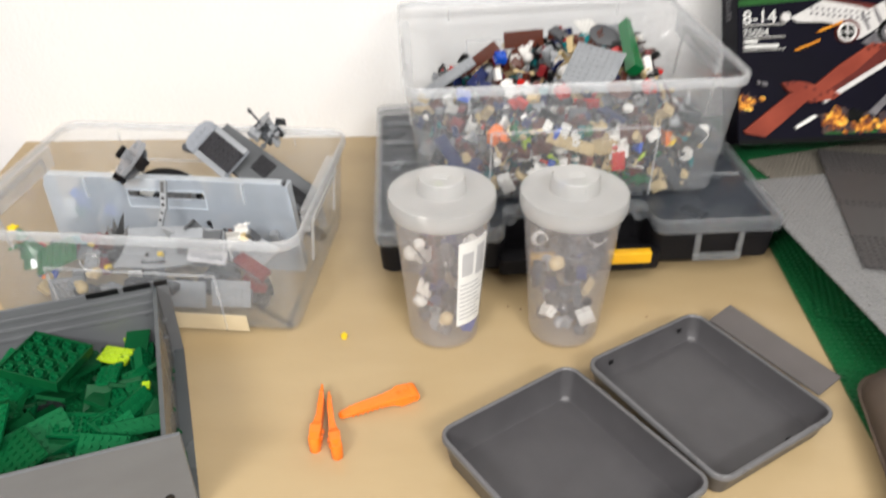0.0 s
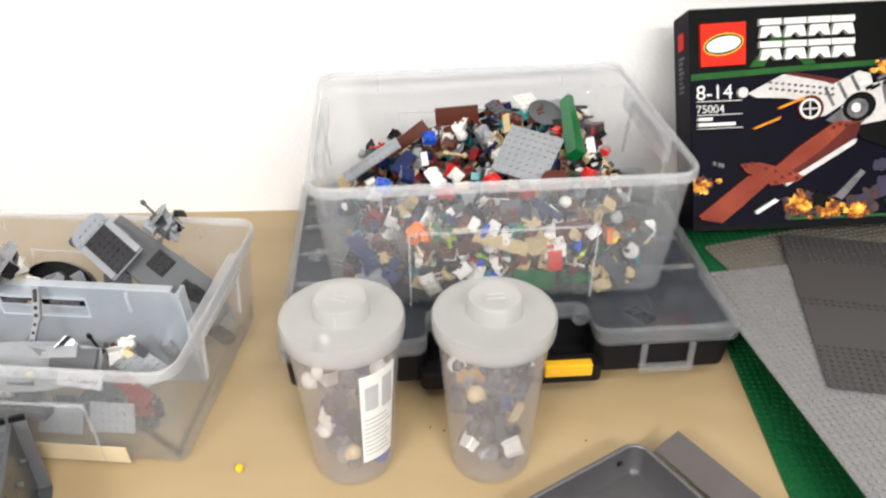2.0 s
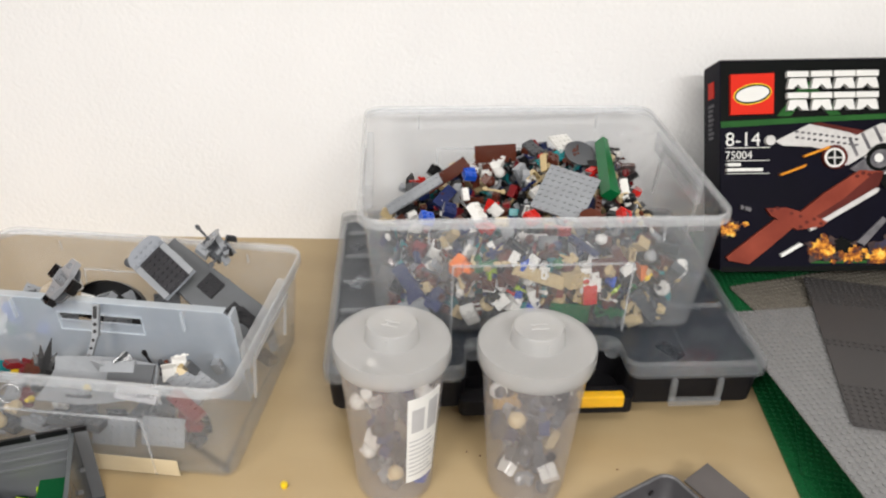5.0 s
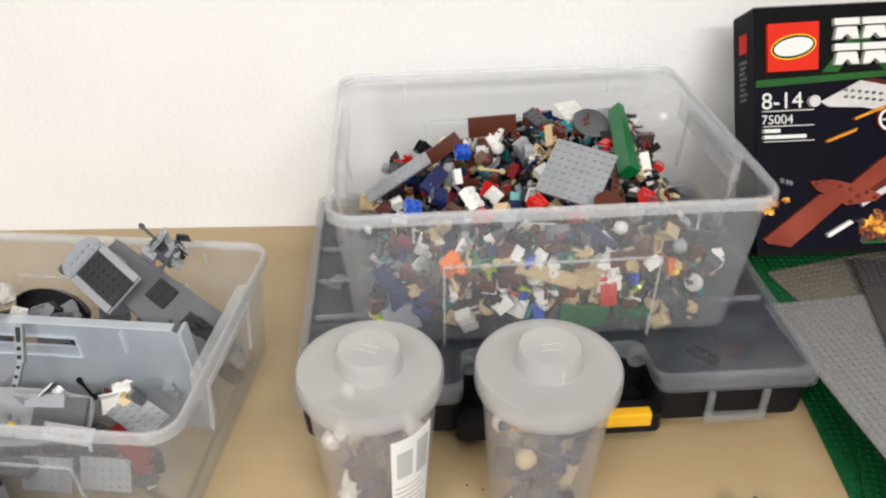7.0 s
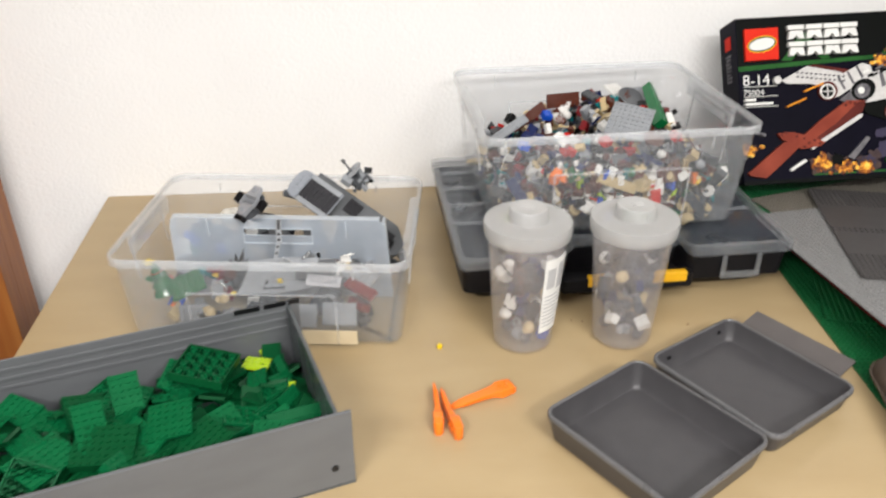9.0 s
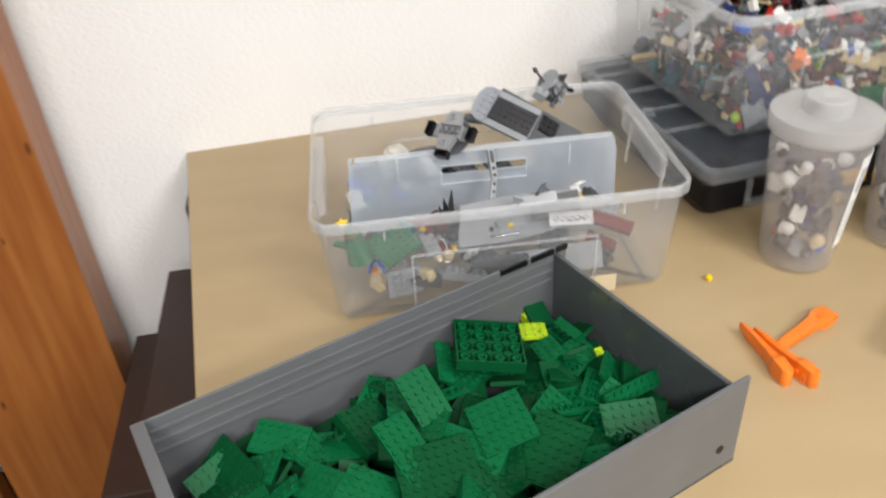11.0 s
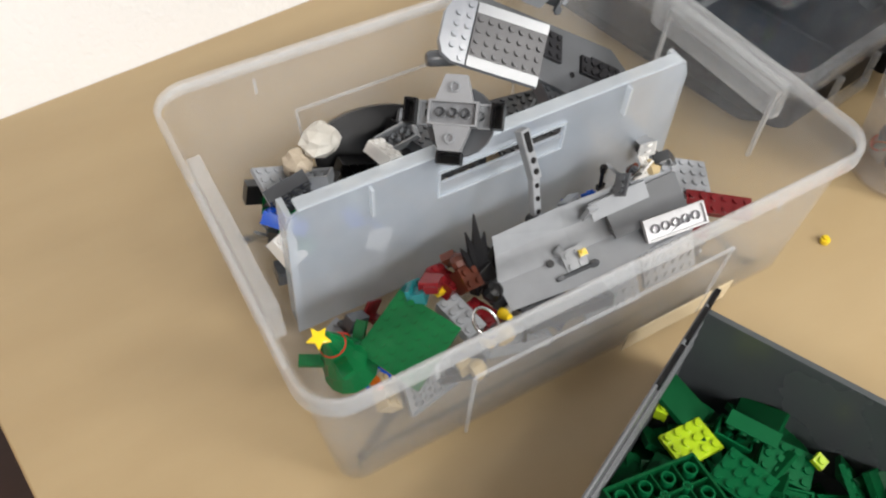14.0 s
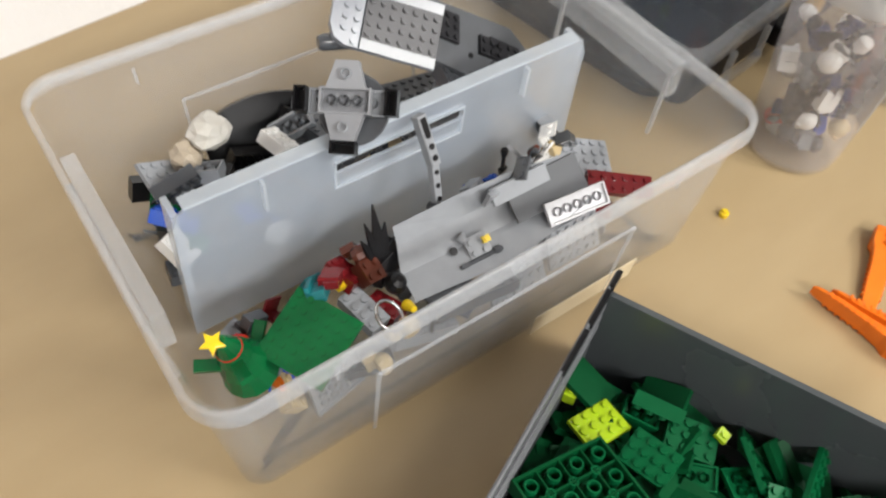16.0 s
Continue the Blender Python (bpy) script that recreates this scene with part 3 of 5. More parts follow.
# plain emblem and title shapes
art("emblem", [(0.012, 0.02), (0.069, 0.019), (0.068, 0.072), (0.012, 0.073)], "red", "red square emblem")
art("emblem", ellipse(0.0405, 0.046, 0.0255, 0.0135, -10, 24), "yellow")
art("emblem", ellipse(0.0405, 0.046, 0.0242, 0.0122, -10, 24), "black")
art("emblem", ellipse(0.0405, 0.046, 0.022, 0.0098, -10, 24), "white", "white oval emblem")
for v0, v1, cuts in ((0.017, 0.04, (0.098, 0.134, 0.136, 0.168, 0.17, 0.204)), (0.045, 0.068, (0.086, 0.13, 0.132, 0.16, 0.162, 0.203))):
    u0 = 0.086
    for i, a in enumerate((0.0, 0.031, 0.061, 0.09)):
        w = 0.0275 if i < 3 else 0.029
        art("title_bar", [(u0 + a, v0), (u0 + a + w, v0), (u0 + a + w, v0 + 0.0075), (u0 + a, v0 + 0.0075)], "white")
        art("title_bar", [(u0 + a + 0.003, v0 + 0.0095), (u0 + a + w - 0.003, v0 + 0.0095), (u0 + a + w, v1), (u0 + a + w - 0.008, v1), (u0 + a + w / 2, v1 - 0.006), (u0 + a + 0.008, v1), (u0 + a, v1)], "white")
for v in (0.116, 0.133, 0.15):
    art("print_rule", [(0.007, v), (0.063, v), (0.063, v + 0.0008), (0.007, v + 0.0008)], "white")
for v, w in ((0.1385, 0.018), (0.1455, 0.047)):
    art("print_word", [(0.007, v - 0.002), (0.007 + w, v - 0.002), (0.007 + w, v + 0.002), (0.007, v + 0.002)], "white")
art("seal", ellipse(0.262, 0.252, 0.018, 0.015, 0, 8), "green")
art("seal", ellipse(0.262, 0.252, 0.015, 0.012, 0, 8), "black")


def lettering(words, size, parent, material, m, name="lettering"):
    c = bpy.data.curves.new(name, "FONT")
    c.body, c.size, c.extrude = words, size, 0.0001
    tmp = bpy.data.objects.new(name, c)
    me = bpy.data.meshes.new_from_object(tmp)
    bpy.data.objects.remove(tmp)
    me.materials.clear()
    me.materials.append(material)
    return part(name, me, material, parent, m=m)


lettering("8-14", 0.026, setbox, PRINT["white"], pose(0.0065, -0.1135, 0.0006))
lettering("75004", 0.0145, setbox, PRINT["white"], pose(0.0065, -0.1305, 0.0006))
part("side_emblem", Geo().box(-0.0012, -0.046, -0.046, 0.0006, -0.024, -0.024), PRINT["red"], setbox)
for k in range(8):
    part("side_title", Geo().box(-0.0012, -0.058 - 0.0062 * k, -0.046 + 0.0012 * (k % 2), 0.0006, -0.0545 - 0.0062 * k, -0.024 - 0.003 * (k % 3)), PRINT["grey"], setbox)


# ---- organiser case ----
OW, OD = 0.5, 0.385
org = thing("organiser_case", pose(0.203, -0.2165, T, 0, 0, 6), "black parts organiser with a clear smoky lid lying on the table", "organiser")


def notched(w, d, nx, ny, r, z, grow=0.0):
    """The outline of the case: a rectangle with a recess in the middle of its front."""
    w, d = w + grow, d + grow
    pts = []

    def corner(cx, cy, a0, a1, q):
        for i in range(5):
            a = radians(a0 + (a1 - a0) * i / 4)
            pts.append((cx + q * math.cos(a), cy + q * math.sin(a), z))
    corner(w / 2 - r, d / 2 - r, 0, 90, r), corner(-w / 2 + r, d / 2 - r, 90, 180, r), corner(-w / 2 + r, -d / 2 + r, 180, 270, r)
    corner(-nx - r, -d / 2 + r, 270, 360, r), corner(-nx + r, -d / 2 + ny - r, 180, 90, r)
    corner(nx - r, -d / 2 + ny - r, 90, 0, r), corner(nx + r, -d / 2 + r, 180, 270, r), corner(w / 2 - r, -d / 2 + r, 270, 360, r)
    return pts


NX, NY = 0.092, 0.052
body = Geo().loft([rrect(OW - 0.05, OD - 0.06, 0.02, 0, 6, 0, 0.012), rrect(OW - 0.035, OD - 0.045, 0.02, 0.012, 6, 0, 0.008), rrect(OW - 0.02, OD - 0.024, 0.02, 0.03, 6, 0, 0.004)])
part("base", body, black_body, org, smooth=40)
part("tray", Geo().loft([notched(OW - 0.012, OD - 0.012, NX, NY, 0.014, 0.029), notched(OW - 0.006, OD - 0.006, NX, NY, 0.014, 0.07)]), black_body, org, smooth=35)
lid = part("lid", Geo().loft([notched(OW, OD, NX, NY, 0.014, 0.072), notched(OW, OD, NX, NY, 0.014, 0.0795)]), smoke_lid, org, "clear smoky lid", smooth=35)
rim = Geo().loft([notched(OW, OD, NX, NY, 0.014, 0.07, 0.004), notched(OW, OD, NX, NY, 0.014, 0.086, 0.004), notched(OW - 0.016, OD - 0.016, NX, NY, 0.014, 0.086), notched(OW - 0.016, OD - 0.016, NX, NY, 0.014, 0.08)], cap0=False, cap1=False)
part("lid_rim", rim, smoke_rim, lid, "milky raised lid rim", smooth=35)
for k in range(1, 5):
    y = -OD / 2 + 0.06 + k * 0.066
    part("lid_rib", Geo().box(-OW / 2 + 0.01, y - 0.003, 0.0797, OW / 2 - 0.01, y + 0.003, 0.084), smoke_rim, lid, bevel=0.0008)
for s in (-1, 1):
    for x in (0.17,):
        part("lid_divider", Geo().box(s * x - 0.001, -OD / 2 + 0.02, 0.0705, s * x + 0.001, OD / 2 - 0.02, 0.072), smoke_rim, lid)
for s in (-1, 1):
    cl = part("clip", Geo().box(-0.03, -0.005, 0.04, -0.023, 0.0, 0.071, pose(s * 0.17, -OD / 2 - 0.002, 0)), smoke_rim, org, "clear plastic closing clip", bevel=0.0012)
    for g in (Geo().box(0.023, -0.005, 0.04, 0.03, 0.0, 0.071), Geo().box(-0.03, -0.006, 0.034, 0.03, 0.001, 0.043)):
        part("clip_arm", g, smoke_rim, cl, bevel=0.0012, m=pose(s * 0.17, -OD / 2 - 0.002, 0))
handle = part("handle", Geo().loft([rrect(0.2, 0.024, 0.008, 0.024, 4, 0, -OD / 2 + 0.006), rrect(0.2, 0.024, 0.008, 0.046, 4, 0, -OD / 2 + 0.006)]), black_body, org, "black carrying handle", bevel=0.002)
for x0, x1 in ((-0.062, -0.03), (0.035, 0.088)):
    part("yellow_slide", Geo().box(x0, -OD / 2 - 0.008, 0.034, x1, -OD / 2 + 0.004, 0.05), amber, org, "yellow locking slide", bevel=0.002)
for s in (-1, 1):
    part("hinge_loop", Geo().turned([(0.006, -0.004), (0.01, -0.004), (0.01, 0.004), (0.006, 0.004)], 16, pose(s * 0.083, -OD / 2 + 0.047, 0.075, 90)), smoke_rim, org, smooth=40)
# a few parts lying in the organiser
random.seed(5)
for k in range(14):
    c = random.choice(("dark_grey", "light_grey", "black", "dark_grey"))
    solo("brick", brick_mesh(random.choice((1, 2)), random.choice((2, 3, 4)), 0.0032, PL[c]), None,
         pose(0.203, -0.2165, T, 0, 0, 6) @ pose(random.uniform(-0.23, 0.23), random.uniform(-0.1, 0.17), 0.0705, 0, 0, random.uniform(0, 360)) if k else pose(0.37, -0.345, T + 0.0705, 0, 0, 40),
         "small toy brick kept in the organiser", "brick", "bricks in the organiser")


# ---- tubs ----
def tub(m, w, d, h, label, taper=0.92, side_taper=0.91):
    """An open tub of frosted plastic with a rolled rim, feet and pressed panels."""
    ob = thing("storage_tub", m, label, "tub", "storage tubs")
    r, q = 0.026, 0.0018
    iw, id_ = w - 0.0125, d - 0.0125

    f = lambda z: taper + (1 - taper) * z / h
    fd = lambda z: side_taper + (1 - side_taper) * z / h

    def ring(z, inset, n=7):
        return rrect(iw * f(z) - 2 * inset, id_ * fd(z) - 2 * inset, r * (0.55 + 0.45 * z / h) - inset, z, n)
    shell = Geo().loft([ring(0.0, 0.02), ring(0.001, 0.01), ring(0.005, 0.004), ring(0.012, 0), ring(h * 0.5, 0), ring(h - 0.006, 0), ring(h - 0.006, q), ring(h * 0.5, q), ring(0.012, q), ring(0.006, 0.006), ring(0.003, 0.02)])
    part("shell", shell, frosted, ob, smooth=50)
    a = lambda z, i: rrect(w - 2 * i, d - 2 * i, 0.029 - i, z, 7)
    lip = Geo().loft([a(h - 0.012, 0.0018), a(h - 0.002, 0.0018), a(h, 0.003), a(h, 0.005), a(h - 0.0015, 0.0064), a(h - 0.006, 0.0062), a(h - 0.0022, 0.0052), a(h - 0.003, 0.0036), a(h - 0.012, 0.0028)], closed=True)
    part("rim", lip, frosted_rim, ob, "milky rolled rim", smooth=50)
    for s in (-1, 1):
        # long sides: an inverted-U pressed line, then foot pads below
        y = lambda z: s * (id_ / 2 * fd(z) + 0.0006)
        x0, z1 = w * 0.245, h * 0.62
        panel = Geo()
        for x in (-x0, x0):
            panel.loft([[(x - 0.0012, y(0.004), 0.004), (x + 0.0012, y(0.004), 0.004), (x + 0.0012, y(0.004) + s * 0.0016, 0.004), (x - 0.0012, y(0.004) + s * 0.0016, 0.004)],
                        [(x - 0.0012, y(z1), z1), (x + 0.0012, y(z1), z1), (x + 0.0012, y(z1) + s * 0.0016, z1), (x - 0.0012, y(z1) + s * 0.0016, z1)]])
        panel.box(-x0, min(y(z1), y(z1) + s * 0.0016), z1 - 0.0012, x0, max(y(z1), y(z1) + s * 0.0016), z1 + 0.0012)
        part("pressed_panel", panel, frosted_rim, ob)
        for x in (-w * 0.31, w * 0.31):
            part("corner_rib", Geo().box(x - 0.0012, min(y(h * 0.8), y(h - 0.015)), h * 0.8, x + 0.0012, max(y(h * 0.8), y(h - 0.015)) , h - 0.015), frosted_rim, ob)
        # short ends: a grip panel
        xx = lambda z: s * (iw / 2 * f(z) + 0.0006)
        g, yy, zt = Geo(), d * 0.2, h * 0.86
        for yq in (-yy, yy):
            g.loft([[(xx(h * 0.45), yq - 0.0015, h * 0.45), (xx(h * 0.45) + s * 0.003, yq - 0.0015, h * 0.45), (xx(h * 0.45) + s * 0.003, yq + 0.0015, h * 0.45), (xx(h * 0.45), yq + 0.0015, h * 0.45)],
                    [(xx(zt), yq - 0.0015, zt), (xx(zt) + s * 0.003, yq - 0.0015, zt), (xx(zt) + s * 0.003, yq + 0.0015, zt), (xx(zt), yq + 0.0015, zt)]])
        g.box(min(xx(zt), xx(zt) + s * 0.004), -yy - 0.0015, zt - 0.003, max(xx(zt), xx(zt) + s * 0.0045), yy + 0.0015, zt + 0.003)
        part("grip", g, frosted_lid, ob)
        part("grip_plate", Geo().box(min(s * (w / 2 - 0.0165), s * (w / 2 - 0.0075)), -d * 0.235, h - 0.032, max(s * (w / 2 - 0.0165), s * (w / 2 - 0.0075)), d * 0.235, h - 0.003), frosted_rim, ob, bevel=0.001)
    return ob


TOPTUB = pose(0.1935, -0.193, T + 0.0865, 0, 0, 6.5)
TW, TD, TH = 0.413, 0.35, 0.165
tub(TOPTUB, TW, TD, TH, "frosted clear plastic tub full of mixed toy bricks, on the organiser")
LEFT = pose(-0.2855, -0.385, T, 0, 0, -3)
LW, LD, LH = 0.403, 0.288, 0.141
left_tub = tub(LEFT, LW, LD, LH, "frosted clear plastic tub of grey toy ship parts on the table", 0.94, 0.9)
part("tape_label", Geo().loft([[(x, -(LD - 0.0125) / 2 * (0.9 + 0.1 * z / LH) - d, z) for x, d in ((0.03, 0.0018), (0.125, 0.0018), (0.125, 0.001), (0.03, 0.001))] for z in (0.005, 0.029)]), tape, left_tub, "yellowed strip of tape")

# divider standing in the left tub
dv = thing("divider", pose(-0.287, -0.383, T + 0.004, 4, 0, -3.4), "bluish clear plastic divider panel standing in the tub", "divider")
outer = [(-0.163, 0), (0.163, 0), (0.157, 0.118), (0.153, 0.128), (0.145, 0.133), (-0.145, 0.133), (-0.153, 0.128), (-0.157, 0.118)]
hole = [(-0.047, 0.105), (0.047, 0.105), (0.05, 0.108), (0.05, 0.113), (0.047, 0.116), (-0.047, 0.116), (-0.05, 0.113), (-0.05, 0.108)]
sheet = Geo()
for y0, y1, flip in ((-0.0012, 0.0012, 0),):
    v = [(x, y, z) for y in (y0, y1) for pts in (outer, hole) for x, z in pts]
    fs = []
    for b, rev in ((0, 0), (16, 1)):
        for i in range(8):
            j = (i + 1) % 8
            q = (b + i, b + j, b + 8 + j, b + 8 + i)
            fs.append(q[::-1] if rev else q)
    for b in (0, 8):
        for i in range(8):
            j = (i + 1) % 8
            q = (b + i, b + 16 + i, b + 16 + j, b + j)
            fs.append(q if b == 0 else q[::-1])
    sheet.add(v, fs)
part("panel", sheet, blue_divider, dv)
part("top_flange", Geo().box(-0.148, -0.0018, 0.1326, 0.148, 0.009, 0.134), divider_edge, dv, bevel=0.001)
for s in (-1, 1):
    part("side_flange", Geo().box(-0.002, 0.0013, 0.0, 0.002, 0.018, 0.128), divider_edge, dv, m=pose(s * 0.159, 0, 0, 0, -s * 2.6))
    part("hole_rim", Geo().box(-0.05, -0.0022, -0.0007, 0.05, 0.0022, 0.0007), divider_edge, dv, m=pose(0, 0, 0.104 + s * 0.0125))
    part("hole_rim", Geo().box(-0.0007, -0.0022, -0.0125, 0.0007, 0.0022, 0.0125), divider_edge, dv, m=pose(s * 0.05, 0, 0.104))
    part("stiffener", Geo().box(-0.001, -0.006, 0.105, 0.001, -0.0012, 0.131), divider_edge, dv, m=pose(s * 0.1, 0, 0))


# ---- jars ----
def jar(m, label):
    ob = thing("jar", m, label, "jar", "lidded jars")
    prof = [(0.0005, 0.0), (0.036, 0.0), (0.0395, 0.003), (0.0405, 0.01), (0.0528, 0.171), (0.0545, 0.175), (0.0545, 0.178), (0.0528, 0.178), (0.0516, 0.171), (0.039, 0.01), (0.0375, 0.0045), (0.0005, 0.0035)]
    part("wall", Geo().turned(prof, 40, closed=False), cup_clear, ob, "clear plastic wall", smooth=40)
    lp = [(0.0568, 0.167), (0.0576, 0.169), (0.0578, 0.183), (0.0566, 0.186), (0.048, 0.1872), (0.0285, 0.1862), (0.0265, 0.1875), (0.0252, 0.2015), (0.0235, 0.2038), (0.0005, 0.2045),
          (0.0005, 0.2025), (0.0228, 0.202), (0.0246, 0.186), (0.0285, 0.1842), (0.048, 0.1852), (0.055, 0.184), (0.0558, 0.169)]
    cap = part("lid", Geo().turned(lp, 40, closed=False), frosted_lid, ob, "milky snap lid with a raised knob", smooth=40)
    for i in range(2):
        part("knob_rib", Geo().box(0.0252, -0.0006, 0.186, 0.0268, 0.0006, 0.2, pose(0, 0, 0, 0, 0, 180 * i - 80)), frosted_lid, cap)
    for x0, y0, x1, y1 in ((-0.008, -0.006, 0.008, -0.004), (-0.007, 0.001, 0.008, 0.003), (-0.004, -0.0035, -0.002, 0.0005)):
        part("knob_mark", Geo().box(x0, y0, 0.2036, x1, y1, 0.2049), frosted_lid, cap)
    return ob


JARS = (pose(0.059, -0.5, T, 0, 0, -15), pose(0.198, -0.494, T, 0, 0, 10))
j1 = jar(JARS[0], "lidded clear plastic jar with a paper label holding white toy pieces")
jar(JARS[1], "lidded clear plastic jar holding grey and tan toy pieces")


def wrapped(z0, z1, a0, a1, off):
    rad = lambda z, o: 0.0405 + 0.0123 * (z - 0.01) / 0.161 + o
    g = Geo()
    an = [a0 + (a1 - a0) * i / 8 for i in range(9)]
    sec = lambda a: [(rad(z, o) * math.cos(radians(a)), rad(z, o) * math.sin(radians(a)), z) for z, o in ((z0, 0.0002), (z1, 0.0002), (z1, off), (z0, off))]
    return g.loft([sec(a) for a in an])


label_part = part("label", wrapped(0.036, 0.15, -53, -8, 0.0008), paper, j1, "white paper label with grey print")
part("barcode", wrapped(0.103, 0.141, -27, -12, 0.0011), grey_ink, label_part)
part("print_block", wrapped(0.106, 0.136, -48, -32, 0.0011), grey_ink, label_part)
for k in range(9):
    part("print_line", wrapped(0.045 + 0.006 * k, 0.0468 + 0.006 * k, -50, -12 - (k % 3) * 4, 0.0011), grey_ink, label_part)
random.seed(11)
for j, (jm, cols) in enumerate(((JARS[0], ("white", "white", "black", "white", "white", "tan")), (JARS[1], ("white", "tan", "black", "white", "dark_grey", "black")))):
    for k in range(16):
        z = 0.02 + 0.0078 * k
        a = 137.5 * k + random.uniform(-25, 25) + 40 * j
        r = 0.0395 + 0.076 * (z - 0.01) - 0.0165
        c = random.choice(cols)
        if j == 0 and z < 0.035:
            c = ("blue", "red", "dark_grey", "white")[k % 4]
        kind = random.choice(("helmet", "head", "helmet", "trapezoid", "hips", "curl"))
        spin = [random.uniform(0, 360) for _ in range(3)]
        solo("toy_piece", odd_mesh(kind, PL[c]), None, jm @ pose(r * math.cos(radians(a)), r * math.sin(radians(a)), z, *spin) @ Matrix.Scale(1.2, 4), "small %s toy piece inside a jar" % c.replace("_", " "), "toy piece", "pieces in the jars")
        if k % 2 == 0:
            c = random.choice(("black", "dark_grey", "black"))
            solo("toy_piece", odd_mesh(random.choice(("head", "bar", "hips")), PL[c]), None, jm @ pose(r * math.cos(radians(a + 17)), r * math.sin(radians(a + 17)), z + 0.006, *spin[::-1]), "small %s toy piece inside a jar" % c.replace("_", " "), "toy piece", "pieces in the jars")
    for k in range(36):
        z, a, r = 0.014 + 0.0031 * k, random.uniform(0, 360), 0.024 * math.sqrt(random.random())
        c = random.choice(("dark_grey", "light_grey", "black", "dark_grey", "dark_blue"))
        solo("toy_piece", odd_mesh(random.choice(("helmet", "trapezoid", "hips", "curl")), PL[c]), None, jm @ pose(r * math.cos(radians(a)), r * math.sin(radians(a)), z, *(random.uniform(0, 360) for _ in range(3))), "small %s toy piece inside a jar" % c.replace("_", " "), "toy piece", "pieces in the jars")


# ---- grey bin of green bricks ----
BIN = pose(-0.398, -0.737, T, 0, 0, 21.5)
BL_, BD_, BH_ = 0.44, 0.238, 0.1
gb = thing("parts_bin", BIN, "open grey plastic bin full of green bricks on the table", "bin")
part("floor_panel", Geo().box(-BL_ / 2, -BD_ / 2, 0, BL_ / 2, BD_ / 2, 0.003), bin_shaded, gb)
back = part("back_panel", Geo().box(-BL_ / 2, BD_ / 2 - 0.0026, 0.003, BL_ / 2, BD_ / 2, BH_), bin_grey, gb, "grey ribbed side panel", bevel=0.001)
for k in range(3):
    part("rib", Geo().box(-BL_ / 2 + 0.012, BD_ / 2 - 0.0042, BH_ - 0.016 - 0.012 * k, BL_ / 2 - 0.018, BD_ / 2 - 0.0025, BH_ - 0.011 - 0.012 * k), bin_grey, back, bevel=0.0008)
front = part("front_panel", Geo().box(-BL_ / 2, -BD_ / 2, 0.003, BL_ / 2, -BD_ / 2 + 0.004, BH_), bin_grey, gb, "grey front panel with a small hole", bevel=0.001)
part("hole", Geo().cyl(0, 0, -0.0005, 0.0008, 0.0042, 12, m=pose(BL_ / 2 - 0.022, -BD_ / 2, 0.028, 90)), PL["black"], front)
part("end_panel", Geo().box(BL_ / 2 - 0.016, -BD_ / 2 + 0.004, 0.003, BL_ / 2 - 0.012, BD_ / 2 - 0.0026, BH_ - 0.006), bin_shaded, gb, "smooth end panel, grey darkened for the shade inside the bin")
part("end_panel", Geo().box(-BL_ / 2, -BD_ / 2 + 0.004, 0.003, -BL_ / 2 + 0.011, BD_ / 2 - 0.004, BH_ + 0.004), bin_grey, gb, bevel=0.001)
for y in (BD_ / 2 - 0.02, BD_ / 2 - 0.05):
    part("peg", Geo().cyl(0, 0, 0, 0.004, 0.002, 8, m=pose(BL_ / 2 - 0.012, y, 0.06, 0, 90)), bin_grey, gb)
for x0, x1 in ((-0.014, 0.0), (-0.045, -0.017), (-0.082, -0.05)):
    part("clip_slot", Geo().box(BL_ / 2 + x0, BD_ / 2 - 0.0042, BH_ - 0.005, BL_ / 2 + x1, BD_ / 2 - 0.0012, BH_ + 0.0008), PL["black"], back)

greens = [plastic("green_a", (0.002, 0.1, 0.032), 0.38, 0.14), plastic("green_b", (0.002, 0.066, 0.02), 0.4, 0.14), plastic("green_c", (0.003, 0.115, 0.038), 0.4, 0.14)]
random.seed(3)
g = Geo()
for k in range(260):
    g.box(-0.012, -0.016, -0.002, 0.012, 0.016, 0.002, pose(random.uniform(-0.2, 0.2), random.uniform(-0.105, 0.105), random.uniform(0.006, 0.036), *(random.uniform(-35, 35) for _ in range(2)), random.uniform(0, 180)))
solo("brick_fill", g, greens[1], BIN, "heap of green toy bricks under the top layer", "bricks", kind="stuff")
sizes = ((4, 4), (4, 6), (4, 6), (2, 6), (4, 8), (2, 4), (6, 6), (4, 4), (6, 8))
spots = [(x, y) for x in np.linspace(-0.185, 0.19, 11) for y in np.linspace(-0.098, 0.098, 6)]
for k, (x, y) in enumerate(spots):
    nx, ny = random.choice(sizes)
    h = random.choice((0.0032, 0.0032, 0.0032, 0.0096))
    x, y = x + random.uniform(-0.014, 0.014), y + random.uniform(-0.012, 0.012)
    lim = 0.5 * P * math.hypot(nx, ny) + 0.002
    x, y = max(-0.203 + lim, min(0.19 - lim, x)), max(-0.112 + lim, min(0.112 - lim, y))
    z = 0.046 + random.uniform(-0.005, 0.012) - 0.15 * max(0, x - 0.05)
    flip = 180 if random.random() < 0.3 else 0
    spot = BIN @ Vector((x, y, z))
    if spot.x > -0.37 and spot.y > -0.69:
        z -= 0.02
    solo("green_brick", brick_mesh(nx, ny, h, random.choice(greens)), None, BIN @ pose(x, y, z, flip + random.gauss(0, 16), random.gauss(0, 16), random.uniform(0, 360)),
         "green toy %s lying loose in the bin" % ("brick" if h > 0.005 else "plate"), "brick", "green bricks in the bin")
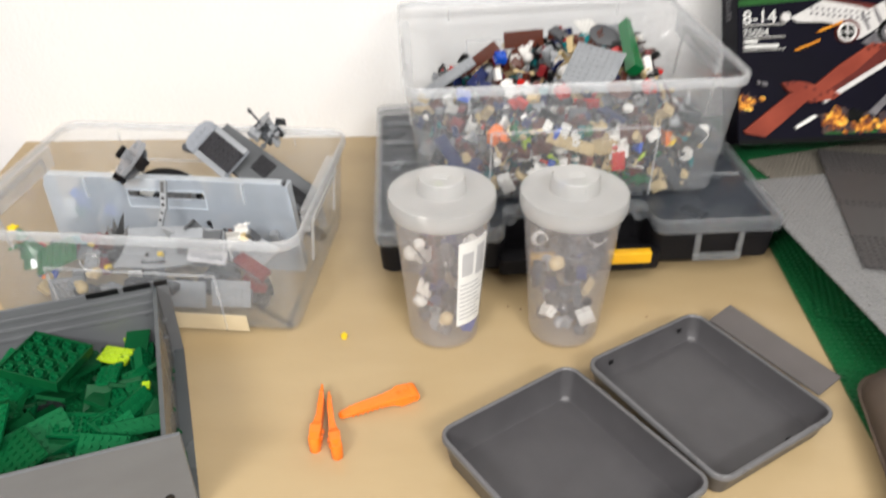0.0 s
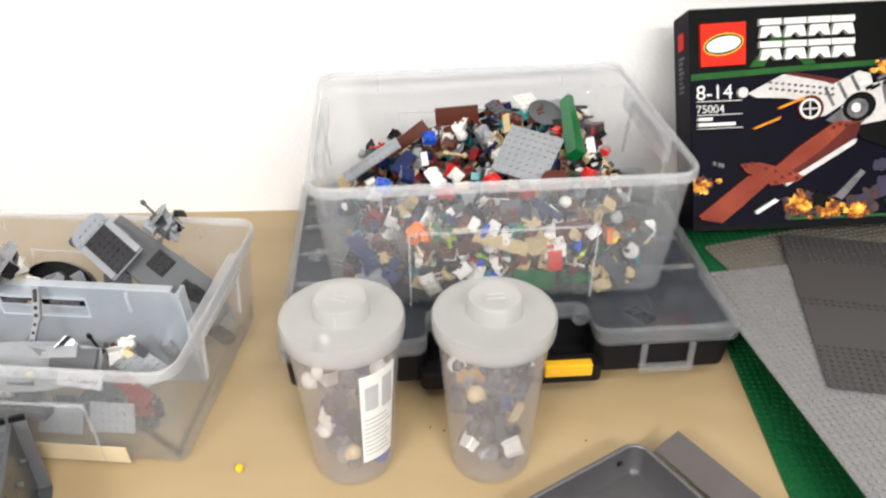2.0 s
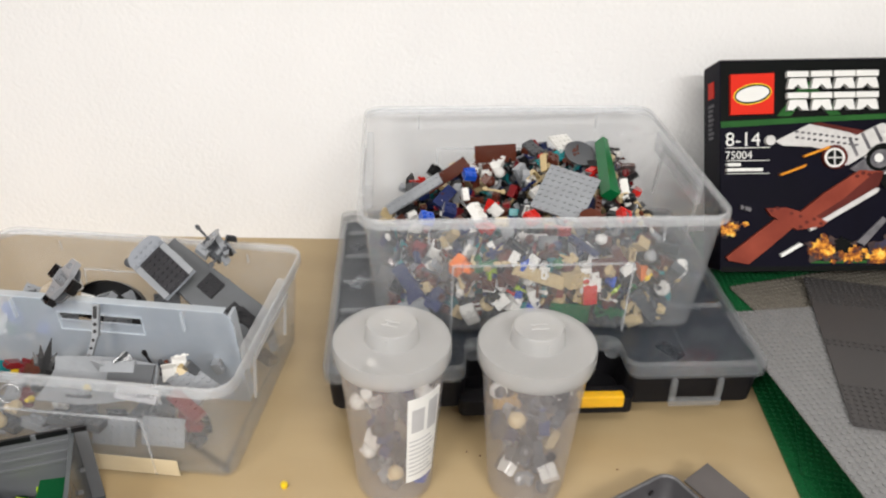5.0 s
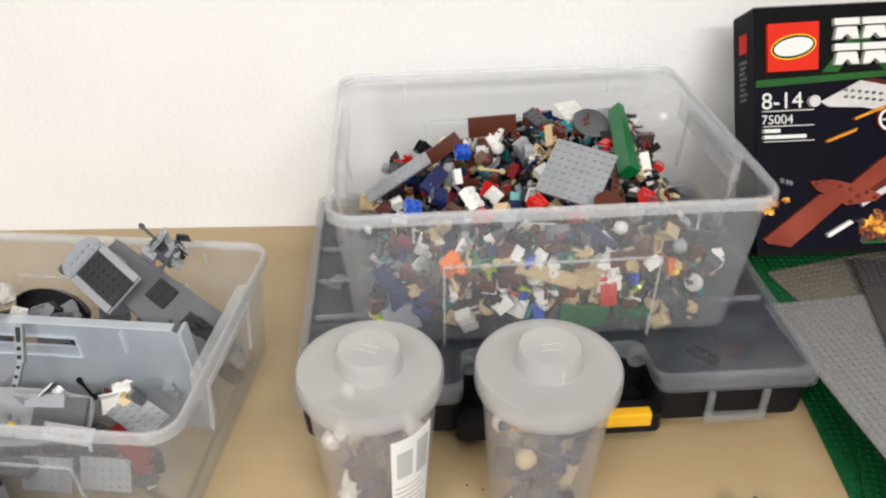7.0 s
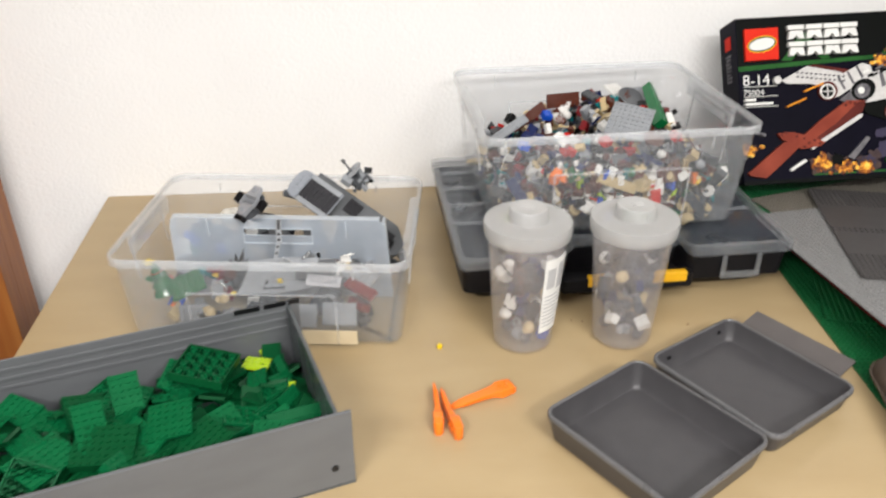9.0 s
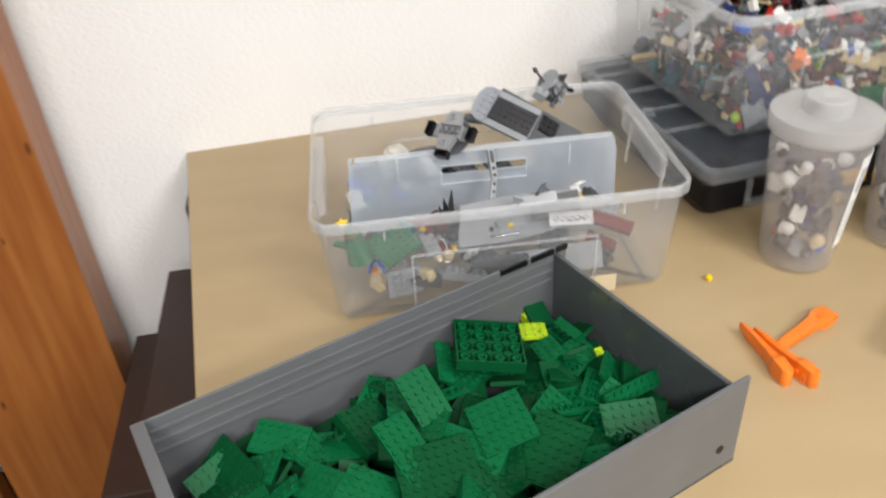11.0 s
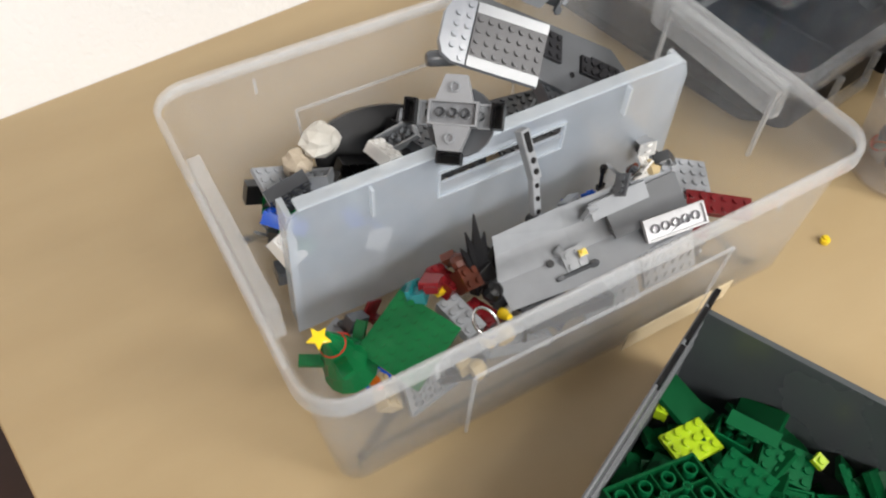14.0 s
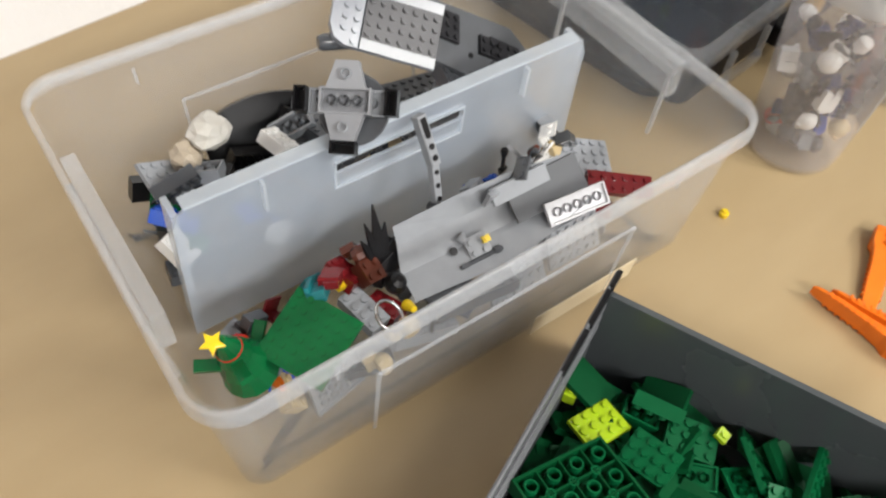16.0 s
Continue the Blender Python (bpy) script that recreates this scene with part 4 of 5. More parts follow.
for nx, ny, h, c, wx, wy, wz, rx, ry, rz, what in (
        (4, 3, 0.0032, "lime", -0.287, -0.599, 0.774, -3, 5, -5, "lime green plate"),
        (2, 1, 0.0096, "lime", -0.281, -0.57, 0.766, 0, 0, 28, "lime green brick"), (2, 3, 0.0096, "g", -0.264, -0.579, 0.757, 4, 0, 18, "green brick with studs"),
        (4, 2, 0.0096, "g", -0.247, -0.612, 0.783, 118, 0, -65, "green brick lying on its side"), (3, 2, 0.0096, "g", -0.258, -0.609, 0.776, 176, 8, -62, "green brick lying upside down"),
        (4, 3, 0.0096, "g", -0.2485, -0.639, 0.77, 5, 6, -58, "green brick with studs"), (1, 1, 0.0032, "lime", -0.234, -0.65, 0.781, 20, 0, 10, "tiny lime green plate"),
        (3, 4, 0.0032, "g", -0.279, -0.634, 0.779, -6, -14, 12, "green plate with studs"), (2, 4, 0.0032, "g", -0.266, -0.655, 0.777, 172, -8, 40, "green plate lying upside down"),
        (2, 4, 0.0032, "g", -0.236, -0.674, 0.783, 10, 62, -20, "green plate standing on edge"), (3, 6, 0.0032, "g", -0.25, -0.69, 0.78, 172, 10, -30, "green plate lying upside down"),
        (2, 8, 0.0032, "g", -0.222, -0.705, 0.783, 0, 60, -69, "green plate standing on edge"), (4, 8, 0.0032, "g", -0.43, -0.755, 0.808, 24, 6, 30, "green plate with studs"),
        (4, 6, 0.0032, "g", -0.41, -0.70, 0.812, 30, 0, 25, "green plate leaning in the bin"), (6, 6, 0.0032, "g", -0.35, -0.74, 0.806, 14, -8, 10, "green plate with studs")):
    solo("green_brick" if c == "g" else "lime_brick", brick_mesh(nx, ny, h, greens[0] if c == "g" else PL["lime"]), None, pose(wx, wy, wz, rx, ry, rz), what + " on the heap in the bin", "brick", "green bricks in the bin")


# large brick upside down: tubes in its cells, thin walls between
big = thing("green_brick", pose(-0.3375, -0.6365, 0.806, -4, 9, -8), "large green toy brick lying upside down on the heap", "brick", "green bricks in the bin")
C_, w, h = 0.016, 0.0016, 0.011
x = y = 2 * C_
o = [(-x, -y), (x, -y), (x, y), (-x, y)]
i = [(a - math.copysign(w, a), b - math.copysign(w, b)) for a, b in o]
part("body", Geo().loft([[(a, b, -h + 0.002) for a, b in i], [(a, b, 0) for a, b in i], [(a, b, 0) for a, b in o], [(a, b, -h) for a, b in o]]), greens[1], big)
tube = Geo().turned([(0.0032, -0.009), (0.0032, 0.0), (0.0043, 0.0), (0.0043, -0.009)], 16, closed=False).mesh("tube", greens[0], 40)
post = Geo().turned([(0.0018, -0.009), (0.0018, -0.001), (0.003, -0.001), (0.003, -0.009)], 12, closed=False).mesh("post", greens[0], 40)
for a in range(4):
    for b in range(4):
        part("tube", tube, None, big, m=pose((a - 1.5) * C_, (b - 1.5) * C_, -0.0004))
        if a < 3 and b < 3:
            part("post", post, None, big, m=pose((a - 1) * C_, (b - 1) * C_, -0.0002))
for k in range(3):
    part("web", Geo().box(-x + w, (k - 1) * C_ - 0.0005, -0.009, x - w, (k - 1) * C_ + 0.0005, -0.0012), greens[1], big)
    part("web", Geo().box((k - 1) * C_ - 0.0005, -y + w, -0.009, (k - 1) * C_ + 0.0005, y - w, -0.0012), greens[1], big)


# ---- open grey case ----
def half_case(parent, name, m, w, d, h, label):
    a = lambda z, i, r: rrect(w - 2 * i, d - 2 * i, max(0.004, r - i), z, 6)
    g = Geo().loft([a(0, 0.012, 0.02), a(0.002, 0.007, 0.018), a(h - 0.001, 0, 0.016), a(h, 0.001, 0.016), a(h, 0.0035, 0.016), a(h - 0.003, 0.004, 0.016), a(0.009, 0.0085, 0.02), a(0.0045, 0.0115, 0.021), a(0.0035, 0.018, 0.022)])
    half = part(name, g, case_grey, parent, label, smooth=45, m=m)
    part("lip", Geo().loft([a(h - 0.004, -0.0012, 0.016), a(h, -0.0012, 0.016), a(h + 0.0012, 0, 0.016), a(h + 0.0012, 0.0026, 0.016), a(h + 0.0002, 0.0034, 0.016), a(h - 0.004, -0.0002, 0.016)], closed=True), case_lip_glint, half, smooth=45)
    return half


case = thing("hinged_case", pose(0.183, -0.722, T, 0, 0, 37), "open hinged dark grey plastic case lying on the table", "case")
half_case(case, "bottom_half", pose(0, -0.003, 0), 0.166, 0.19, 0.038, "deeper grey half of the case")
# the lid half lies beyond the hinge
B = pose(0.183, -0.722, T, 0, 0, 37).inverted() @ pose(0.331, -0.622, T + 0.001, 0, 0, 34)
half_case(case, "lid_half", B, 0.16, 0.188, 0.031, "shallow grey half of the case")
for y in (-0.05, 0.05):
    part("hinge", Geo().cyl(0, 0, -0.014, 0.014, 0.0035, 10, m=pose(0.0865, y, 0.031, 90)), case_grey, case, smooth=40)
for k in (-0.05, 0.0, 0.05):
    part("clip_nub", Geo().box(-0.0022, -0.0008, 0.0, 0.0022, 0.001, 0.004), PL["black"], case, m=B @ pose(k, 0.0855, 0.02) if k else B @ pose(0.02, -0.086, 0.02))
flap = solo("grey_flap", Geo().box(-0.012, -0.074, 0, 0.022, 0.07, 0.0025), textured("grey_flap_plastic", (0.098, 0.088, 0.086), (0.078, 0.07, 0.068), 0.45, 30, bump=0.1),
            pose(0.411, -0.556, T + 0.026, 0, -14, 35), "loose dark grey plastic strip leaning on the open case", "strip", bevel=0.0008)


# soft pouch at the corner of the green plate
pouch_brown = textured("brown_pouch", (0.085, 0.062, 0.045), (0.055, 0.038, 0.027), 0.6, 30, bump=0.4, fine=500)
pouch = thing("pouch", pose(0.568, -0.705, T + 0.0055, 0, 0, -8), "soft brown pouch lying on the corner of a green baseplate", "pouch")
random.seed(77)
part("bag", Geo().loft([[(x + random.gauss(0, 0.0012), y + random.gauss(0, 0.0012), z + (random.gauss(0, 0.001) if z > 0.004 else 0)) for x, y, z in rrect(w, d, 0.04, z, 6)]
                        for w, d, z in ((0.16, 0.19, 0.0), (0.178, 0.21, 0.006), (0.186, 0.218, 0.018), (0.178, 0.21, 0.032), (0.15, 0.18, 0.043), (0.1, 0.12, 0.048))]), pouch_brown, pouch, smooth=60)
part("seam", Geo().loft([rrect(0.19, 0.222, 0.041, 0.0165, 6), rrect(0.191, 0.223, 0.041, 0.019, 6)]), pouch_brown, pouch, smooth=40)


# ---- brick separators and small clutter ----
def separator(m):
    ob = thing("brick_separator", m, "orange plastic brick separator tool lying on the table", "tool", "brick separators")
    g = Geo()
    W_ = 1.35
    secs = [(-0.036, 0.006, 0.002, 0.0075), (-0.03, 0.0075, 0.001, 0.012), (-0.02, 0.0078, 0.0, 0.012), (-0.014, 0.006, 0.002, 0.0105), (0.0, 0.005, 0.003, 0.009), (0.02, 0.0048, 0.002, 0.007), (0.036, 0.004, 0.001, 0.0035), (0.039, 0.003, 0.001, 0.002)]
    g.loft([[(x * 1.1, -w * W_, z0), (x * 1.1, w * W_, z0), (x * 1.1, w * W_, z1), (x * 1.1, -w * W_, z1)] for x, w, z0, z1 in secs])
    part("blade", g, PL["orange"], ob, bevel=0.0008)
    part("grip_end", Geo().turned([(0.0028, -0.0095), (0.0052, -0.0095), (0.006, -0.008), (0.006, 0.008), (0.0052, 0.0095), (0.0028, 0.0095)], 16, pose(-0.037, 0, 0.0065, 90)), PL["orange"], ob, smooth=40)
    for k in range(7):
        part("grip_groove", Geo().box(-0.001, -0.0049, 0.0, 0.001, 0.0049, 0.001), PL["orange"], ob, m=pose(-0.008 + 0.0065 * k, 0, 0.0085 - 0.0008 * k, 0, 6))
    for k in range(9):
        for sd in (-1, 1):
            part("side_rib", Geo().box(-0.0009, -0.0012, -0.002, 0.0009, 0.0012, 0.002), PL["orange"], ob, m=pose(-0.012 + 0.0052 * k, sd * (0.0068 - 0.0001 * k), 0.0055 - 0.0003 * k))
    for s in (-0.004, 0.004):
        part("stud", Geo().cyl(0, 0, 0, 0.0017, 0.0024, 10), PL["orange"], ob, m=pose(-0.026 + s, 0, 0.0118))
    return ob


sep = separator(pose(-0.003, -0.629, T + 0.0005, 0, 0, 180 + 24))
copy_thing(sep, pose(-0.066, -0.653, T + 0.0088, 90, 0, 91))
copy_thing(sep, pose(-0.041, -0.661, T + 0.009, -90, 0, 108))
g = Geo().turned([(0.0002, 0), (0.0035, 0), (0.004, 0.001), (0.004, 0.0045), (0.0024, 0.005), (0.0024, 0.0066), (0.0002, 0.0066)], 10, closed=False)
solo("yellow_stud", g, PL["yellow"], pose(-0.056, -0.52, T), "tiny yellow round toy stud on the table", "toy piece", smooth=40)
random.seed(21)
for x, y in ((0.15, -0.46), (0.135, -0.455), (-0.3, -0.62), (-0.33, -0.6), (0.3, -0.47)):
    solo("crumb", Geo().loft([rrect(0.0025, 0.002, 0.0007, 0, 1), rrect(0.0015, 0.001, 0.0004, 0.0012, 1)]), knot_brown, pose(x, y, T, 0, 0, random.uniform(0, 90)), "tiny dark crumb on the table", "crumb")


# ---- mixed bricks in the upper tub ----
def heap(x, y):
    """Height of the brick heap above the floor of the upper tub."""
    return 0.092 + 0.036 * math.exp(-((x - 0.05) ** 2 / 0.012 + (y - 0.06) ** 2 / 0.012)) + 0.012 * math.exp(-((x - 0.12) ** 2 / 0.01)) - 0.05 * max(0, -x - 0.11) / 0.08 - 0.05 * max(0, x - 0.14) / 0.05


mixed = ["brown", "brown", "brown", "dark_grey", "dark_grey", "light_grey", "white", "white", "black", "black", "tan", "tan", "dark_blue", "dark_red", "red", "white", "brown", "black", "black"]
random.seed(17)
g = Geo()
for k in range(1400):
    x, y = random.uniform(-0.168, 0.168), random.uniform(-0.136, 0.136)
    z = random.uniform(0.01, max(0.02, heap(x, y) - 0.012))
    f = 0.9 + 0.1 * z / TH
    a, b, c = random.choice(((0.004, 0.004, 0.0045), (0.008, 0.004, 0.0016), (0.008, 0.008, 0.0045), (0.012, 0.004, 0.0045), (0.003, 0.003, 0.007), (0.012, 0.008, 0.0016)))
    g.box(-a, -b, -c, a, b, c, pose(x * f / 0.97, y * f / 0.97, z, *(random.uniform(0, 360) for _ in range(3))))
fill = island_plastic("mixed_brick_plastic", [COL[c] for c in ("brown", "dark_grey", "black", "white", "black", "tan", "dark_blue", "brown", "dark_grey", "dark_red", "tan", "black", "dark_blue", "light_grey", "teal", "black")])
solo("brick_fill", g, fill, TOPTUB, "heap of mixed small toy bricks filling the tub", "bricks", kind="stuff")
kinds = ("helmet", "head", "trapezoid", "hips", "claw", "bar", "wheel", "cone", "curl", "bracket", "slope", "slope", "claw")


PIECE = dict(helmet=("toy_helmet", "helmet"), bar=("toy_bar", "bar"), cone=("toy_cone", "cone"), bracket=("toy_bracket", "bracket"), slope=("slope_brick", "slope brick"))


def loose(m, c=None, plates=True):
    c = c or random.choice(mixed)
    if random.random() < 0.55 and plates:
        h = random.choice((0.0032, 0.0096))
        me = brick_mesh(random.choice((1, 1, 2, 2)), random.choice((1, 2, 2, 3, 4)), h, PL[c])
        name, word = ("toy_brick", "brick") if h > 0.005 else ("toy_plate", "plate")
    else:
        kind = random.choice(kinds[:4] + kinds[5:] if c == "white" else kinds)
        me = odd_mesh(kind, PL[c])
        name, word = PIECE.get(kind, ("toy_piece", "piece"))
    return solo(name, me, None, m, "small %s toy %s in the mixed heap" % (c.replace("_", " "), word), word.split()[-1] if word != "piece" else "toy piece", "mixed bricks in the tub")


for k in range(235):
    x, y = random.uniform(-0.16, 0.165), random.uniform(-0.128, 0.128)
    loose(TOPTUB @ pose(x, y, heap(x, y) + random.uniform(-0.012, 0.002), *(random.uniform(0, 360) for _ in range(3))))
for k in range(125):
    z = random.uniform(0.012, 0.108)
    x = random.uniform(-0.168, 0.168)
    if z > heap(x, -0.12) + 0.01:
        continue
    y = -(0.131 + 0.014 * z / TH) + random.uniform(0.0, 0.01)
    loose(TOPTUB @ pose(x, y, z, *(random.uniform(0, 360) for _ in range(3))), random.choice(mixed + ["tan", "white", "tan", "dark_blue", "green", "blue", "brown"]))
for k in range(70):
    # patches of one colour behind the front wall
    z, x = random.uniform(0.012, 0.1), random.uniform(-0.165, 0.165)
    if z > heap(x, -0.12) + 0.006:
        continue
    c = ("dark_blue" if x < -0.1 and z > 0.04 else "white" if -0.09 < x < -0.02 and z < 0.06 else "tan" if x > 0.02 and k % 2 else ("brown", "blue", "green", "tan", "orange", "teal", "red", "white", "lime", "yellow", "dark_grey")[k % 11])
    loose(TOPTUB @ pose(x, -(0.1325 + 0.014 * z / TH) + random.uniform(0.0, 0.005), z, *(random.uniform(0, 360) for _ in range(3))) @ Matrix.Scale(random.uniform(1.0, 1.3), 4), c)
for nx, ny, h, c, x, z, ry in ((4, 4, 0.0032, "light_grey", -0.142, 0.028, 20), (4, 3, 0.0032, "brown", 0.075, 0.085, 5), (3, 6, 0.0032, "green", 0.04, 0.02, 85), (2, 6, 0.0032, "dark_blue", -0.15, 0.07, 30), (2, 3, 0.0096, "red", 0.06, 0.05, 4), (3, 4, 0.0032, "white", 0.06, 0.068, 4), (2, 8, 0.0032, "tan", 0.0, 0.075, 70), (2, 6, 0.0032, "dark_grey", 0.13, 0.03, 40)):
    solo("toy_brick", brick_mesh(nx, ny, h, PL[c]), None, TOPTUB @ pose(x, -0.136 - 0.014 * z / TH, z, 86, 0, 0) @ pose(0, 0, 0, 0, 0, ry), "%s toy plate pressed against the tub wall" % c.replace("_", " "), "brick", "mixed bricks in the tub")
for k in range(16):
    z, s = random.uniform(0.012, 0.07), random.choice((-1, 1))
    loose(TOPTUB @ pose(s * (0.168 + 0.014 * z / TH), random.uniform(-0.11, 0.11), z, *(random.uniform(0, 360) for _ in range(3))))
for nx, ny, h, c, x, y, z, rx, ry, rz, what in (
        (8, 8, 0.0032, "light_grey", 0.24, -0.25, 0.965, 32, 6, -24, "large light grey square plate"), 
        (7, 3, 0.0032, "brown", 0.157, -0.115, 0.957, 82, -4, 4, "brown plate"), (8, 2, 0.0032, "brown", 0.094, -0.165, 0.945, 76, -36, 10, "brown plate"),
        (2, 2, 0.0096, "blue", 0.122, -0.165, 0.944, 25, 10, 20, "bright blue brick"), (2, 2, 0.0096, "blue", 0.074, -0.275, 0.934, 10, 20, 15, "bright blue brick"),
        (4, 4, 0.0032, "white", 0.248, -0.1, 0.967, 22, 5, 35, "white plate"), (10, 2, 0.0032, "light_grey", 0.055, -0.2, 0.932, 30, -32, 12, "grey ladder-like plate"),
        (5, 2, 0.0032, "teal", 0.232, -0.125, 0.955, 30, -20, 20, "teal plate"), (2, 4, 0.0096, "dark_grey", 0.21, -0.09, 0.95, 10, -20, 30, "dark grey brick"),
        (2, 2, 0.0096, "red", 0.308, -0.262, 0.942, 20, 30, 10, "red brick"), (2, 2, 0.0096, "red", 0.2, -0.27, 0.938, 20, 0, 40, "red brick"), (1, 2, 0.0096, "white", 0.118, -0.215, 0.942, 60, 0, 20, "white brick"),
        (2, 3, 0.0096, "white", 0.132, -0.265, 0.94, 40, 20, 60, "white brick"), (2, 2, 0.0096, "dark_blue", 0.1, -0.25, 0.935, 30, 20, 10, "dark blue brick")):
    solo("toy_brick", brick_mesh(nx, ny, h, PL[c], c != "brown" or nx > 2), None, pose(x, y, z, rx, ry, rz), what + " on top of the mixed heap", "brick", "mixed bricks in the tub")
for c, x, y, z, rx, ry in (("dark_grey", 0.268, -0.125, 0.957, 12, 10), ("light_grey", 0.287, -0.12, 0.955, 20, -8)):
    solo("toy_dish", odd_mesh("disc", PL[c]), None, pose(x, y, z + 0.006, rx + 12, ry, 0) @ Matrix.Scale(1.35, 4), "round grey toy dish on the mixed heap", "toy dish", "mixed bricks in the tub")
solo("toy_dish", odd_mesh("disc", PL["brown"]), None, pose(0.268, -0.292, 0.952, 25, 10, 0), "round brown toy dish on the mixed heap", "toy dish", "mixed bricks in the tub")
slab = Geo().loft([[(-0.048, -0.008, 0), (-0.048, 0.008, 0), (-0.048, 0.008, 0.009), (-0.048, -0.008, 0.009)], [(0.048, -0.009, 0), (0.048, 0.009, 0), (0.048, 0.009, 0.018), (0.048, -0.009, 0.018)]])
solo("green_slab", slab, PL["green"], pose(0.303, -0.165, 0.962, 0, 24, -84) @ pose(0, 0, 0, 55), "green wedge-shaped toy brick standing in the mixed heap", "brick", "mixed bricks in the tub", bevel=0.0008)
# crumpled clear bag
g = Geo()
random.seed(9)
rows = [[((i - 5) * 0.009 + random.uniform(-0.003, 0.003), (j - 4) * 0.009 + random.uniform(-0.003, 0.003), random.uniform(0, 0.012)) for i in range(11)] for j in range(9)]
g.add([p for r in rows for p in r], [(j * 11 + i, j * 11 + i + 1, j * 11 + i + 12, j * 11 + i + 11) for j in range(8) for i in range(10)])
bag = clear_plastic("bag_film", 0.06, (0.9, 0.9, 0.92), 0.05, 0.9)
solo("plastic_bag", g, bag, pose(0.335, -0.105, 0.955, 55, 0, 10), "crumpled clear plastic bag on the mixed heap", "bag")


# ---- ship parts in the left tub ----
def frame_of(o, ax, ay):
    """A pose at o with x along ax and y as near ay as can be."""
    ax = Vector(ax).normalized()
    az = ax.cross(Vector(ay)).normalized()
    ay = az.cross(ax)
    return Matrix(((ax.x, ay.x, az.x, o[0]), (ax.y, ay.y, az.y, o[1]), (ax.z, ay.z, az.z, o[2]), (0, 0, 0, 1)))


G1, G2, BK = PL["light_grey"], PL["dark_grey"], PL["black"]
bluish = plastic("bluish_grey_plastic", (0.29, 0.31, 0.345), 0.12)
body_grey = textured("ship_body_grey", (0.11, 0.115, 0.125), (0.09, 0.095, 0.1), 0.5, 40, bump=0.1, spec=0.3)
field_dark = plastic("field_dark_plastic", (0.035, 0.035, 0.04), 0.3)
mid_grey = plastic("mid_grey_plastic", (0.31, 0.32, 0.34), 0.3)
dark_matte = plastic("dark_matte_plastic", (0.025, 0.025, 0.028), 0.55, 0.2)
pale_grey = plastic("pale_grey_plastic", (0.5, 0.5, 0.52), 0.25)
# wing panel with its long body
WP = frame_of((-0.243, -0.311, 0.877), (0.075, -0.05, -0.033), (0.024, 0.022, 0.022))
ship = thing("toy_ship", WP, "grey toy spaceship wing section leaning in the tub", "toy ship")
part("wing_plate", Geo().prism([(-0.028, -0.024), (0.04, -0.024), (0.04, 0.024), (-0.028, 0.024), (-0.036, 0.02), (-0.04, 0.011), (-0.04, -0.011), (-0.036, -0.02)], 0, 0.0032), bluish, ship, "shiny bluish grey plate with a rounded end", bevel=0.0004)
nose = part("nose_plate", Geo().prism([(-0.018, -0.024), (-0.018, 0.024), (-0.028, 0.024), (-0.036, 0.02), (-0.04, 0.011), (-0.04, -0.011), (-0.036, -0.02), (-0.028, -0.024)][::-1], 0.0034, 0.0066), bluish, ship, bevel=0.0004)
nub = Geo().cyl(0, 0, 0.0066, 0.0083, 0.0024, 10, cap0=False).mesh("stud", bluish, 40)
for sx, sy in ((-0.022, k * P) for k in (-2.5, -1.5, -0.5, 0.5, 1.5, 2.5)):
    part("stud", nub, None, nose, m=pose(sx, sy, 0))
for sx, sy in ((-0.03, k * P) for k in (-1.5, -0.5, 0.5, 1.5)):
    part("stud", nub, None, nose, m=pose(sx, sy, 0))
part("edge_tile", brick_mesh(7, 1, 0.0032, G1, False), None, ship, m=pose(0.011, 0.02, 0.0034))
part("edge_tile", brick_mesh(7, 1, 0.0032, G1, False), None, ship, m=pose(0.011, -0.02, 0.0034))
part("dark_field", brick_mesh(7, 4, 0.0032, field_dark), None, ship, "dark studded field", m=pose(0.011, 0, 0.0033))
part("engine_pod", Geo().turned([(0.0002, -0.012), (0.0045, -0.012), (0.006, -0.009), (0.006, 0.01), (0.0048, 0.012), (0.0002, 0.012)], 14, closed=False), G2, ship, smooth=40, m=pose(-0.032, -0.02, -0.006, 0, 90, 20))
part("under_brick", brick_mesh(2, 4, 0.0096, G2), None, ship, m=pose(-0.02, 0, -0.0098))
beam = frame_of((-0.178, -0.315, 0.836), (0.085, -0.03, -0.06), (0.05, 0.06, 0.03))
hull = thing("toy_ship", beam, "long grey wedge-shaped toy ship body standing in the tub", "toy ship")
part("wedge", Geo().prism([(-0.09, -0.022), (0.055, -0.03), (0.08, -0.012), (0.08, 0.012), (0.055, 0.03), (-0.09, 0.022)], -0.004, 0.004), body_grey, hull, bevel=0.0006)
part("detail", brick_mesh(2, 4, 0.0032, dark_matte), None, hull, m=pose(0.045, 0.004, 0.0042, 0, 0, 90))
part("detail", brick_mesh(3, 3, 0.0032, dark_matte), None, hull, m=pose(-0.016, 0.006, 0.0042))
part("detail", brick_mesh(2, 3, 0.0032, dark_matte), None, hull, m=pose(0.03, 0.002, 0.0042, 0, 0, 90))
part("detail", brick_mesh(1, 2, 0.0096, BK), None, hull, m=pose(0.062, -0.008, 0.0042))
part("detail", brick_mesh(2, 2, 0.0096, G1), None, hull, m=pose(-0.07, 0, 0.0042))
for s in (-0.008, 0.008):
    part("pin_hole", Geo().cyl(0, 0, 0, 0.0006, 0.0024, 10), BK, hull, m=pose(0.01, s - 0.018, 0.0041))
